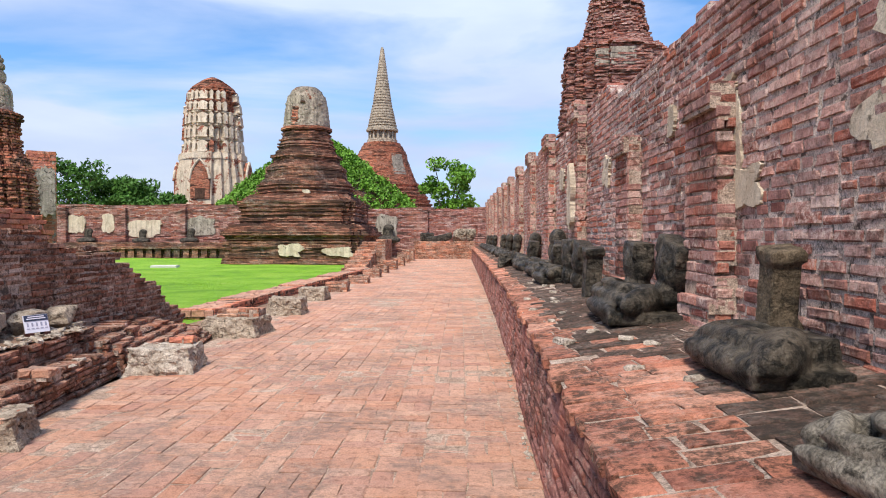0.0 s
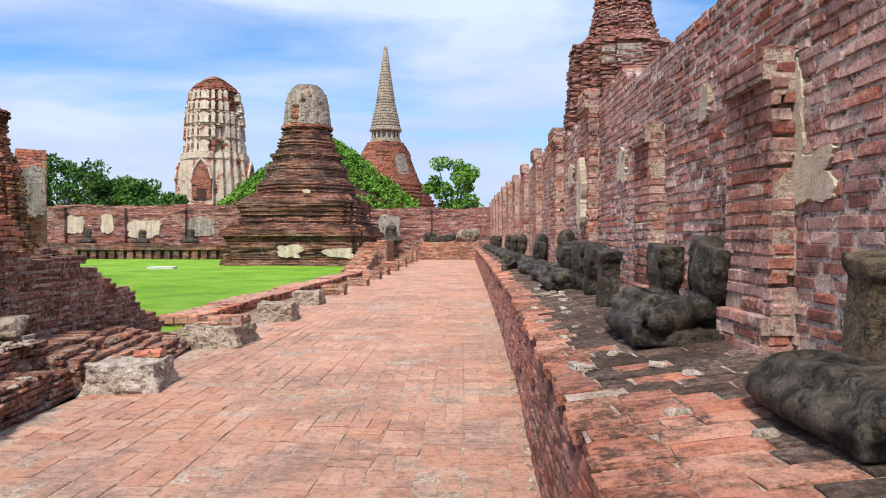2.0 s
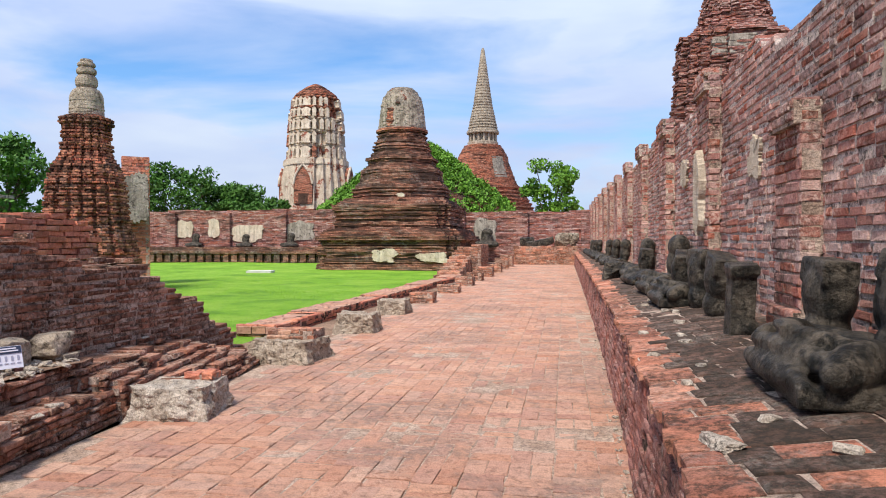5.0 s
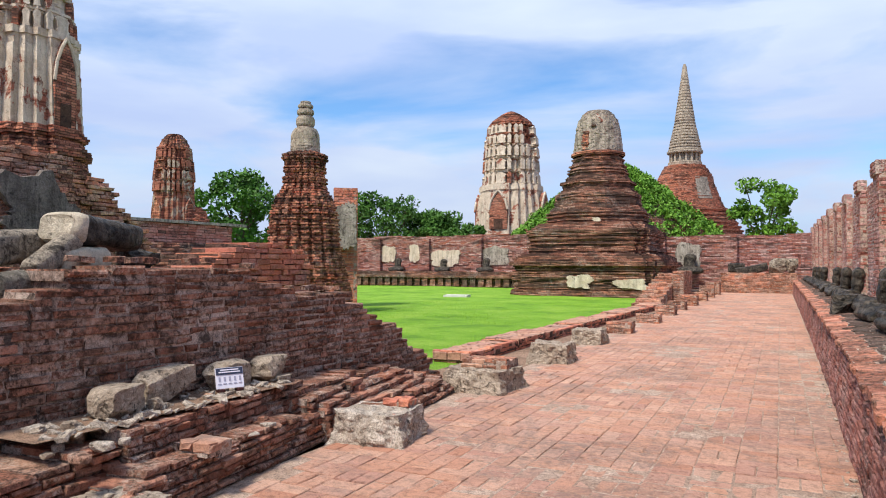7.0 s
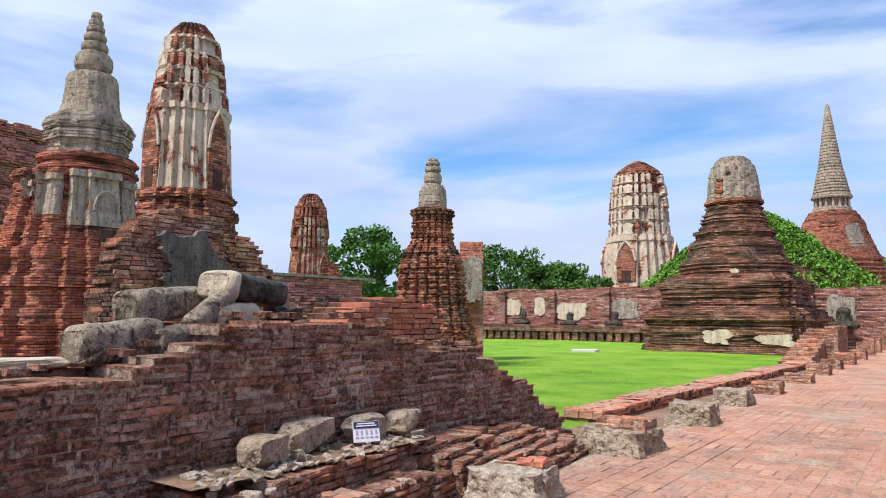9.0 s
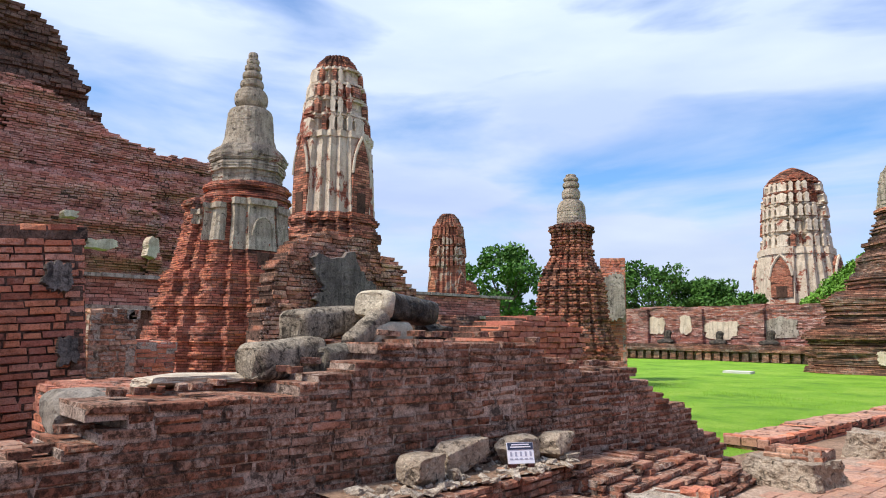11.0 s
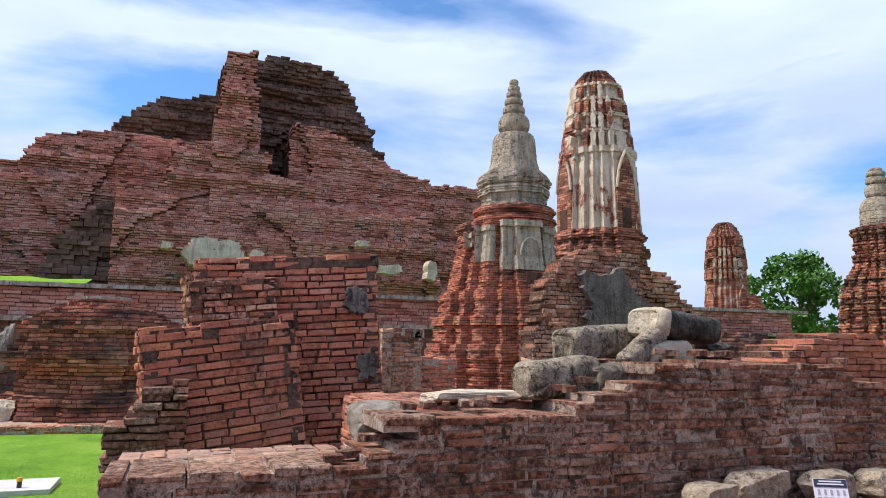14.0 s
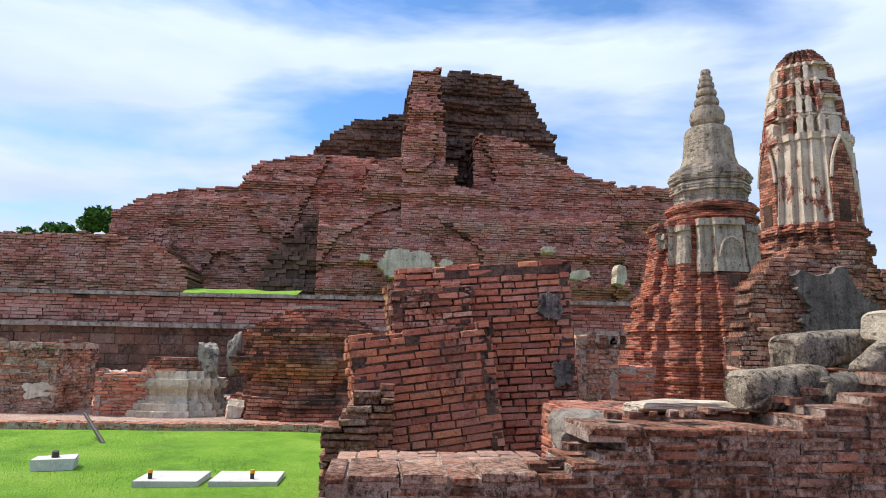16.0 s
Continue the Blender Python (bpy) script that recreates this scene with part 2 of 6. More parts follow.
M_MOUND = masonry_mat("mound_masonry", [(0.10, 0.042, 0.035), (0.22, 0.085, 0.065), (0.16, 0.06, 0.05), (0.28, 0.12, 0.095)], soot=0.45, course=0.16, length=0.5)
M_LATER = rough_mat("dark_laterite", (0.13, 0.10, 0.085), (0.075, 0.055, 0.045), (0.025, 0.02, 0.018), 1.0, 0.6)
M_PLASTER = rough_mat("cream_plaster", (0.80, 0.69, 0.55), (0.60, 0.48, 0.36), (0.11, 0.085, 0.065), 0.9, 0.36, 0.3, fleck=0.4)
M_STUCCO = rough_mat("broken_stucco", (0.80, 0.69, 0.55), (0.60, 0.48, 0.36), (0.11, 0.085, 0.065), 0.9, 0.36, 0.3, fleck=0.45, under=(0.42, 0.15, 0.10))
M_WORNSTUCCO = rough_mat("ruined_stucco", (0.62, 0.50, 0.40), (0.44, 0.32, 0.24), (0.10, 0.075, 0.06), 1.3, 0.5, 0.35, fleck=0.6, under=(0.42, 0.16, 0.105), bare_at=0.46)
M_BELLPL = rough_mat("stained_plaster", (0.66, 0.56, 0.44), (0.46, 0.38, 0.29), (0.09, 0.072, 0.056), 1.5, 0.5, 0.45, fleck=0.55)
M_BELL = rough_mat("stained_bell_plaster", (0.60, 0.51, 0.41), (0.36, 0.30, 0.24), (0.07, 0.056, 0.045), 1.1, 0.55, 0.5, fleck=0.55, under=(0.40, 0.15, 0.10), bare_at=0.585)
M_LICHEN = rough_mat("lichened_stone", (0.42, 0.37, 0.30), (0.17, 0.145, 0.115), (0.03, 0.027, 0.022), 2.6, 0.6, 0.3, rough=0.75)
M_BLOCK = rough_mat("dark_rubble_stone", (0.66, 0.54, 0.42), (0.42, 0.32, 0.24), (0.06, 0.045, 0.034), 3.0, 0.56, 0.2, fleck=0.7)
M_GREYPL = rough_mat("grey_plaster", (0.52, 0.46, 0.39), (0.34, 0.29, 0.24), (0.06, 0.05, 0.042), 1.1, 0.6, 0.45, fleck=0.5)
M_STATUE = rough_mat("blackened_stone", (0.17, 0.14, 0.108), (0.036, 0.030, 0.024), (0.008, 0.009, 0.008), 2.4, 0.75, 0.4, rough=0.42, fleck=0.8)
M_TORSO = rough_mat("sandstone_fragment", (0.56, 0.47, 0.36), (0.33, 0.27, 0.205), (0.035, 0.029, 0.024), 2.2, 0.7, 0.3)
M_RUBBLE = rough_mat("grey_rubble", (0.72, 0.62, 0.52), (0.48, 0.39, 0.31), (0.09, 0.068, 0.052), 2.6, 0.5)
M_STUMP = rough_mat("brown_stone", (0.24, 0.18, 0.12), (0.10, 0.075, 0.05), (0.03, 0.024, 0.018), 2.2, 0.62, 0.3, rough=0.7)
M_SOOTPL = rough_mat("soot_dark_plaster", (0.30, 0.25, 0.22), (0.17, 0.14, 0.125), (0.04, 0.033, 0.03), 1.4, 0.6, 0.4)
M_CREAM = rough_mat("cream_sandstone", (0.74, 0.64, 0.49), (0.55, 0.46, 0.34), (0.10, 0.08, 0.06), 1.6, 0.4, 0.2, fleck=0.5)
M_CONCRETE = rough_mat("pale_concrete", (0.72, 0.70, 0.66), (0.60, 0.58, 0.54), (0.35, 0.32, 0.28), 1.0, 0.15, fleck=0.2)
M_DUST = rough_mat("pink_dust", (0.62, 0.44, 0.35), (0.48, 0.32, 0.24), (0.18, 0.12, 0.09), 1.0, 0.4)
# Brown-black that stands for the shade inside openings, painted on solid blocks
M_HOLESHADE = rough_mat("painted_opening_shade", (0.16, 0.09, 0.065), (0.09, 0.05, 0.036), (0.02, 0.015, 0.012), 1.0)
M_EARTH = rough_mat("bare_earth", (0.42, 0.27, 0.185), (0.30, 0.19, 0.13), (0.10, 0.07, 0.05), 1.0, 0.4)


def grass_mat():
    k = NT("lawn_grass", 0.85)
    c = k.ramp(k.noise(0.5, 8, 0.72), (0.36, (0.11, 0.24, 0.012)), (0.48, (0.20, 0.40, 0.02)), (0.62, (0.31, 0.48, 0.05)))
    c = k.mix(k.ramp(k.noise(30, 8, 0.85), (0.42, 0.0), (0.62, 0.75)), c, (0.06, 0.15, 0.01))
    bare = k.math("MULTIPLY", k.ramp(k.noise(0.7, 5, 0.6), (0.62, 0.0), (0.75, 1.0)), k.ramp(k.noise(9, 5, 0.7), (0.4, 0.0), (0.65, 1.0)))
    c = k.mix(k.math("MULTIPLY", bare, 0.7), c, (0.33, 0.30, 0.12))
    return k.done(c, k.noise(60, 6, 0.85), 1.0, 0.03)


def leaf_mat(name, a, b):
    k = NT(name, 0.6)
    c = k.mix(k.rnd(), a, b)
    k.p.inputs["Transmission Weight"].default_value = 0.0
    return k.done(c)


M_GRASS = grass_mat()
M_LEAF = leaf_mat("tree_leaves", (0.035, 0.095, 0.012), (0.085, 0.20, 0.03))
M_VINE = leaf_mat("vine_leaves", (0.07, 0.17, 0.015), (0.16, 0.33, 0.035))
M_BARK = rough_mat("bark", (0.16, 0.12, 0.09), (0.10, 0.075, 0.055), (0.03, 0.025, 0.02), 3.0)

# ---- building helpers ----
BF = [(0, 1, 2, 3), (4, 5, 1, 0), (5, 6, 2, 1), (6, 7, 3, 2), (7, 4, 0, 3), (8, 9, 5, 4), (9, 10, 6, 5), (10, 11, 7, 6), (11, 8, 4, 7)]
XF = [(0, 3, 2, 1), (4, 5, 6, 7), (0, 1, 5, 4), (1, 2, 6, 5), (2, 3, 7, 6), (3, 0, 4, 7)]


class MB:
    """Gathers loose pieces of one mesh."""

    def __init__(self):
        self.v, self.f, self.n = [], [], 0

    def add(self, verts, faces):
        self.v.append(np.asarray(verts, float))
        self.f.extend(tuple(i + self.n for i in q) for q in faces)
        self.n += len(verts)

    def mesh(self, name, mat, smooth=False):
        me = bpy.data.meshes.new(name)
        me.from_pydata(np.concatenate(self.v).tolist() if self.v else [], [], self.f)
        me.materials.append(mat)
        if smooth:
            me.polygons.foreach_set("use_smooth", [True] * len(me.polygons))
        me.update()
        return me


def put(name, mb, mat, parent=None, label="", category="", group="", kind="", smooth=False):
    """One mesh object, from gathered pieces or from a mesh, at top level or under a parent."""
    ob = new(name, mb.mesh(name, mat, smooth) if isinstance(mb, MB) else mb)
    if parent is not None:
        ob.parent = parent
    return tagged(ob, label, category, group, kind)


def thing(name, at=(0, 0, 0), label="", category="", group="", kind="", turn=0.0):
    """An Empty at a thing's base, for its parts."""
    ob = new(name)
    ob.matrix_basis = pose(*at, 0, 0, turn)
    return tagged(ob, label, category, group, kind)


def brick_pts(L, H, D, c, rng, j):
    """A worn brick: its face at y = 0 looks along +y, it goes back to -D, its foot is at z = 0."""
    a, b = L / 2, L / 2 - c
    p = np.array([(-b, 0, c), (b, 0, c), (b, 0, H - c), (-b, 0, H - c), (-a, -c, 0), (a, -c, 0), (a, -c, H), (-a, -c, H),
                  (-a, -D, 0), (a, -D, 0), (a, -D, H), (-a, -D, H)])
    p[:8] += rng.uniform(-j, j, (8, 3)) * (1.6, 1.0, 1.2)
    return p[:, [0, 1, 2]]


BFR = [q[::-1] for q in BF]


def xform(m, p):
    m = np.array(m)
    return p @ m[:3, :3].T + m[:3, 3]


def box(mb, m, lo, hi, rng=None, j=0.0):
    (x0, y0, z0), (x1, y1, z1) = lo, hi
    p = np.array([(x0, y0, z0), (x1, y0, z0), (x1, y1, z0), (x0, y1, z0), (x0, y0, z1), (x1, y0, z1), (x1, y1, z1), (x0, y1, z1)], float)
    if rng is not None:
        p += rng.uniform(-j, j, p.shape)
    mb.add(xform(m, p), XF)


def laid(m, length, top, z0=0.0, ch=0.07, bl=0.3, seed=1, front=None, keep=None, gap=0.009, depth=0.14, jit=0.006, chamf=0.008, pick=None, wob=0.006, sink=0.007):
    """Courses of bricks on the upright plane of m (x along, y out, z up), up to top(u).
    Gives the joined bricks, the recessed mortar behind them and the (pose, length) of those picked to be single."""
    rng = np.random.RandomState(seed)
    bricks, back, single = MB(), MB(), []
    M = np.array(m)
    zmax = max(top(u) for u in np.linspace(0, length, 120))
    k = 0
    while z0 + k * ch < zmax:
        z = z0 + k * ch
        u = -rng.uniform(0, bl)
        spans = []
        while u < length:
            L = bl * (rng.uniform(0.86, 1.12) if rng.rand() > 0.25 else rng.uniform(0.42, 0.6))
            a, b = max(0.0, u), min(length, u + L)
            u += L
            if b - a < 0.05:
                continue
            uc = (a + b) / 2
            if z + ch * 0.7 > top(uc) or (keep and not keep(uc, z)):
                continue
            f = front(uc, z) if front else 0.0
            if spans and abs(spans[-1][1] - a) < 1e-6 and b - spans[-1][0] < 1.0 and abs(spans[-1][2] - f) < 0.03:
                spans[-1][1], spans[-1][2] = b, min(f, spans[-1][2])
            else:
                spans.append([a, b, f])
            sunk = rng.rand()
            if sunk < 0.015 and k > 2:
                continue
            dy, dz = f + rng.uniform(-jit, jit * 0.6) - (0.005 if sunk > 0.93 else 0.0), rng.uniform(-wob, wob)
            w, h = b - a - gap * rng.uniform(0.7, 1.6), ch - gap * rng.uniform(0.7, 1.5)
            if pick and pick(uc, z):
                single.append((Matrix(M) @ pose(uc, dy, z + dz + gap / 2, 0, rng.uniform(-0.7, 0.7), rng.uniform(-0.6, 0.6)), w, h, min(depth, 0.14)))
                continue
            p = brick_pts(w, h, depth, chamf * rng.uniform(0.6, 1.3), rng, min(jit * 0.7, 0.008))
            p += (uc, dy, z + dz + gap / 2)
            bricks.add(xform(M, p), BFR)
        for a, b, f in spans:
            box(back, M, (a + 0.004, f - depth - 0.02, z - gap * 1.3 - 0.004), (b - 0.004, f - jit - sink, z + ch - gap * 1.3 - 0.005))
        k += 1
    return bricks, back, single


_unit = {}


def singles(name, items, mat, parent, seed=5):
    """Bricks as objects of their own on a few shared meshes."""
    if mat.name not in _unit:
        rng = np.random.RandomState(seed)
        us = []
        for i in range(6):
            mb = MB()
            mb.add(brick_pts(1.0, 1.0, 1.0, 0.06 + 0.02 * (i % 3), rng, 0.035), BFR)
            us.append(mb.mesh("brick", mat))
        _unit[mat.name] = us
    us = _unit[mat.name]
    for i, (m, w, h, d) in enumerate(items):
        ob = new(name, us[i % len(us)])
        ob.matrix_basis = m @ Matrix.Diagonal((w, d, h, 1))
        ob.parent = parent


def wall_of(name, m, length, top, mat, label, category="wall", mortar=None, kind="", face="brickwork", parent=None, **kw):
    """A thing made of laid bricks and its mortar core."""
    b, c, s = laid(m, length, top, **kw)
    core = put(name, c, mortar or M_MORTAR, parent, label if parent is None else "", category if parent is None else "", kind=kind if parent is None else "")
    if b.n:
        tagged(put(face, b, mat, core), kind="stuff")
    if s:
        singles("brick", s, mat, core)
    return core


def steps(*pts):
    """A profile z(u) through the given (u, z), straight in between."""
    us, zs = [p[0] for p in pts], [p[1] for p in pts]
    return lambda u: float(np.interp(u, us, zs))


def plan(kind, n=6):
    """A closed outline of about unit half-width: square, redented or round, with its sides cut up."""
    if kind == "round":
        return np.array([(math.cos(a), math.sin(a)) for a in np.linspace(0, 2 * math.pi, 8 * n, endpoint=False)])
    if kind == "octagon":
        base = [(math.cos(a) * 1.06, math.sin(a) * 1.06) for a in np.linspace(math.pi / 8, 2 * math.pi + math.pi / 8, 8, endpoint=False)]
    elif kind == "redent":
        q = [(1, -0.3), (1, 0.3), (0.86, 0.3), (0.86, 0.54), (0.72, 0.54), (0.72, 0.72), (0.54, 0.72), (0.54, 0.86), (0.3, 0.86), (0.3, 1)]
        base = []
        for r in range(4):
            c, s = [(1, 0), (0, 1), (-1, 0), (0, -1)][r]
            base += [(x * c - y * s, x * s + y * c) for x, y in q[1:]]
    elif kind == "ribbed":
        base = []
        for k in range(20):
            for a, r in ((-5, 1.0), (5, 1.0), (6.5, 0.87), (11.5, 0.87)):
                t = radians(18 * k + a)
                q = 1.0 / (abs(math.cos(t)) ** 3 + abs(math.sin(t)) ** 3) ** (1 / 3)
                base.append((q * r * math.cos(t), q * r * math.sin(t)))
    elif kind == "fold":
        q = [(1, 0.26), (0.88, 0.26), (0.88, 0.48), (0.74, 0.48), (0.74, 0.68), (0.68, 0.74), (0.48, 0.74), (0.48, 0.88), (0.26, 0.88), (0.26, 1)]
        base = []
        for r in range(4):
            c, s = [(1, 0), (0, 1), (-1, 0), (0, -1)][r]
            base += [(x * c - y * s, x * s + y * c) for x, y in q]
    elif kind == "notched":
        base = []
        for r in range(4):
            c, s = [(1, 0), (0, 1), (-1, 0), (0, -1)][r]
            base += [(x * c - y * s, x * s + y * c) for x, y in [(1, 0.82), (0.91, 0.82), (0.91, 0.91), (0.82, 0.91), (0.82, 1)]]
    else:
        base = [(1, -1), (1, 1), (-1, 1), (-1, -1)]
    out = []
    for i, p in enumerate(base):
        q = base[(i + 1) % len(base)]
        d = math.hypot(q[0] - p[0], q[1] - p[1])
        m = max(1, round(d * n))
        out += [(p[0] + (q[0] - p[0]) * t / m, p[1] + (q[1] - p[1]) * t / m) for t in range(m)]
    return np.array(out)


def stack(prof, outline, ch=0.12, seed=1, jit=0.02, step=0.03, base=(0, 0, 0), turn=0.0, keep=None):
    """Courses piled up after a profile of (z, half-width), each one a rough slab."""
    rng = np.random.RandomState(seed)
    mb = MB()
    zs, rs = [p[0] for p in prof], [p[1] for p in prof]
    z, top = zs[0], zs[-1]
    n = len(outline)
    c, s = math.cos(radians(turn)), math.sin(radians(turn))
    V = []
    while z < top - 0.01:
        h = min(ch * rng.uniform(0.85, 1.15), top - z)
        r = float(np.interp(z + h / 2, zs, rs)) + rng.uniform(-step, step)
        r = max(r, 0.02)
        ring = outline * r + rng.uniform(-jit, jit, (n, 2)) * min(1, r)
        ring = np.stack([ring[:, 0] * c - ring[:, 1] * s, ring[:, 0] * s + ring[:, 1] * c], 1) + np.array(base[:2])
        V += [(x, y, base[2] + z) for x, y in ring] + [(x, y, base[2] + z + h) for x, y in ring]
        z += h
    k = len(V) // n
    F = [(a * n + i, a * n + (i + 1) % n, (a + 1) * n + (i + 1) % n, (a + 1) * n + i) for a in range(k - 1) for i in range(n)]
    mb.add(V, F + [tuple(range((k - 1) * n, k * n))])
    return mb


def sector(outline, a0, a1, inner=0.8):
    """The stretch of an outline between two bearings (degrees), as a shell of its own."""
    keep = sorted((math.degrees(math.atan2(y, x)), x, y) for x, y in outline if a0 <= math.degrees(math.atan2(y, x)) <= a1)
    out = [(x, y) for _, x, y in keep]
    return np.array(out + [(x * inner, y * inner) for x, y in out[::-1]])


def lipped(z0, r0, z1, r1, pitch=0.26, lip=0.07):
    """A tapering run of courses with a small projecting lip at every pitch."""
    n = max(1, round((z1 - z0) / pitch))
    h = (z1 - z0) / n
    out = []
    for k in range(n):
        r = r0 + (r1 - r0) * k / n
        z = z0 + k * h
        out += [(z + 0.01, r), (z + 0.6 * h, r - 0.02), (z + 0.64 * h, r + lip), (z + 0.97 * h, r + lip * 0.9)]
    return out


def beads(*rings):
    """The profile of stacked rounded rings, each (foot, top, half-width), with a groove between them."""
    out = []
    for z0, z1, r in rings:
        h = z1 - z0
        out += [(z0, r * 0.66), (z0 + 0.1 * h, r * 0.84), (z0 + 0.28 * h, r * 0.97), (z0 + 0.5 * h, r), (z0 + 0.72 * h, r * 0.96), (z0 + 0.9 * h, r * 0.82), (z1 - 0.002, r * 0.66)]
    return out


def patch(name, m, w, h, mat, label, seed, thick=0.02, ragged=0.3):
    """A ragged flake of plaster on the plane of m (x along, y out, z up)."""
    n = 72
    v = []
    for i in range(n):
        a = 2 * math.pi * i / n
        c, s = math.cos(a), math.sin(a)
        r = 0.5 * min(1 / max(abs(c), 1e-3), 1 / max(abs(s), 1e-3)) + 0.5
        r *= 1 - 1.3 * ragged * (0.45 + 0.55 * noise.noise((c * 1.5 + seed * 1.7, s * 1.5, seed * 0.3))) - 0.16 * abs(noise.noise((c * 5, s * 5 + seed, 0))) - 0.1 * noise.noise((c * 14, s * 14, seed))
        r = max(0.2, r)
        v.append((r * c * w / 2, r * s * h / 2))
    mb = MB()
    P = [(x, thick, z) for x, z in v] + [(x * 1.02, -0.06, z * 1.02) for x, z in v] + [(0, thick, 0)]
    mb.add(xform(m, np.array(P)), [((i + 1) % n, i, 2 * n) for i in range(n)] + [(i, (i + 1) % n, n + (i + 1) % n, n + i) for i in range(n)])
    return put(name, mb, mat, None, label, "plaster", "plaster flakes")


def leaves(mb, centre, radius, count, size, rng, flat=1.0):
    """A clump of small bent leaves, thicker towards its outside."""
    c = np.array(centre)
    d = rng.normal(size=(count, 3))
    d /= np.linalg.norm(d, axis=1)[:, None]
    r = radius * rng.uniform(0.35, 1.05, count) ** 0.6
    p = c + d * r[:, None] * (1, 1, flat)
    a = rng.normal(size=(count, 3))
    a /= np.linalg.norm(a, axis=1)[:, None]
    b = np.cross(a, rng.normal(size=(count, 3)))
    b /= np.linalg.norm(b, axis=1)[:, None]
    s = size * rng.uniform(0.6, 1.3, count)[:, None]
    for i in range(count):
        q = p[i]
        mb.add([q - a[i] * s[i], q + b[i] * s[i] * 0.5, q + a[i] * s[i], q - b[i] * s[i] * 0.5], [(0, 1, 2, 3)])


def limb(mb, p, q, r0, r1, n=7):
    p, q = Vector(p), Vector(q)
    m = (q - p).to_track_quat("Z", "Y").to_matrix()
    v = [p + m @ Vector((math.cos(a) * r0, math.sin(a) * r0, 0)) for a in np.linspace(0, 2 * math.pi, n, endpoint=False)]
    v += [q + m @ Vector((math.cos(a) * r1, math.sin(a) * r1, 0)) for a in np.linspace(0, 2 * math.pi, n, endpoint=False)]
    mb.add([tuple(x) for x in v], [(i, (i + 1) % n, n + (i + 1) % n, n + i) for i in range(n)] + [tuple(range(n, 2 * n))])


def tree(name, x, y, z, height, spread, label, seed, mat=None, clumps=34, per=170, leaf=0.22, low=0.3):
    rng = np.random.RandomState(seed)
    t = thing(name, (x, y, z), label, "tree")
    trunk, crown = MB(), MB()
    limb(trunk, (0, 0, -0.3), (0.1, 0.05, height * 0.45), height * 0.03, height * 0.02)
    for i in range(clumps):
        a = rng.uniform(0, 2 * math.pi)
        k = rng.uniform(low, 1.0)
        rr = spread * math.sqrt(max(0.05, 1 - ((k - 0.6) / 0.48) ** 2)) * rng.uniform(0.35, 1.0)
        c = (math.cos(a) * rr, math.sin(a) * rr, height * k)
        if i % 3 == 0:
            limb(trunk, (0.1, 0.05, height * rng.uniform(0.25, 0.45)), c, height * 0.012, height * 0.004, 5)
        leaves(crown, c, spread * rng.uniform(0.2, 0.38), per, leaf, rng, 0.8)
    put("trunk", trunk, M_BARK, t)
    put("crown", crown, mat or M_LEAF, t)
    return t

# ---- ground and path ----
rng0 = np.random.RandomState(3)


def sheet(name, x0, x1, y0, y1, z, mat, n=60, amp=0.0, seed=1, hole=None, **kw):
    """A gently uneven sheet of ground."""
    mb = MB()
    xs, ys = np.linspace(x0, x1, n), np.linspace(y0, y1, n)
    v = [(x, y, z + amp * noise.noise((x * 0.35 + seed, y * 0.35, 0))) for y in ys for x in xs]
    f = [(j * n + i, j * n + i + 1, (j + 1) * n + i + 1, (j + 1) * n + i) for j in range(n - 1) for i in range(n - 1)]
    mb.add(v, f)
    return put(name, mb, mat, smooth=True, **kw)


sheet("ground", -900, 900, -900, 900, -0.12, M_EARTH, 30, label="bare brown earth reaching to the horizon", category="ground", kind="structure")
sheet("lawn", -45, -4.35, -22, 47.4, -0.03, M_GRASS, 120, 0.05, label="bright green mown lawn between the ruins", category="lawn", kind="structure")


def x_face(y):
    """The foot of the platform beside the path."""
    return 0.43 + 0.22 * (1 - math.exp(-max(0, y - 3) / 6))


def path_bricks():
    """Basket-woven paving in columns that run along the path."""
    rng = np.random.RandomState(11)
    joined, bed, single = MB(), MB(), []
    S = 0.292
    y = -1.0
    ncol = 14
    row = 0
    while y < 45.6:
        for c in range(ncol):
            x0 = 0.62 - (c + 1) * S
            if x0 > x_face(y) - 0.02:
                continue
            off = 0.05 * math.sin(c * 2.1) + 0.02 * noise.noise((c, y * 0.3, 0))
            flip = (row + c + (rng.rand() < 0.12)) % 2
            for h in range(2):
                if flip:
                    cx, cy, w, d = x0 + S / 2, y + off + S * (0.25 + 0.5 * h), S, S / 2
                else:
                    cx, cy, w, d = x0 + S * (0.25 + 0.5 * h), y + off + S / 2, S / 2, S
                if cx - w / 2 < -3.45 + 0.12 * noise.noise((y * 0.8, 3.0, 0)):
                    continue
                dz = rng.uniform(-0.004, 0.003) + 0.012 * noise.noise((cx * 0.9, cy * 0.9, 5))
                g = rng.uniform(0.005, 0.012)
                m = Matrix.Translation((cx, cy - d / 2 + g / 2, dz)) @ Matrix(((1, 0, 0, 0), (0, 0, 1, 0), (0, 1, 0, 0), (0, 0, 0, 1))) @ pose(0, 0, 0, rng.uniform(-0.4, 0.4), rng.uniform(-1, 1), 0)
                if 3.6 < cy < 7.4 and -1.7 < cx < 0.4:
                    single.append((m, w - g, d - g, 0.05))
                else:
                    joined.add(xform(m, brick_pts(w - g, d - g, 0.05, 0.006, rng, 0.003)), BF)
        y += S
        row += 1
    return joined, single


pj, ps = path_bricks()
path = sheet("path", -3.5, 0.75, -1.2, 45.8, -0.007, M_PAVEJOINT, 60, 0.004, label="wide brick path in a basket weave, worn pale orange", category="path", kind="structure")
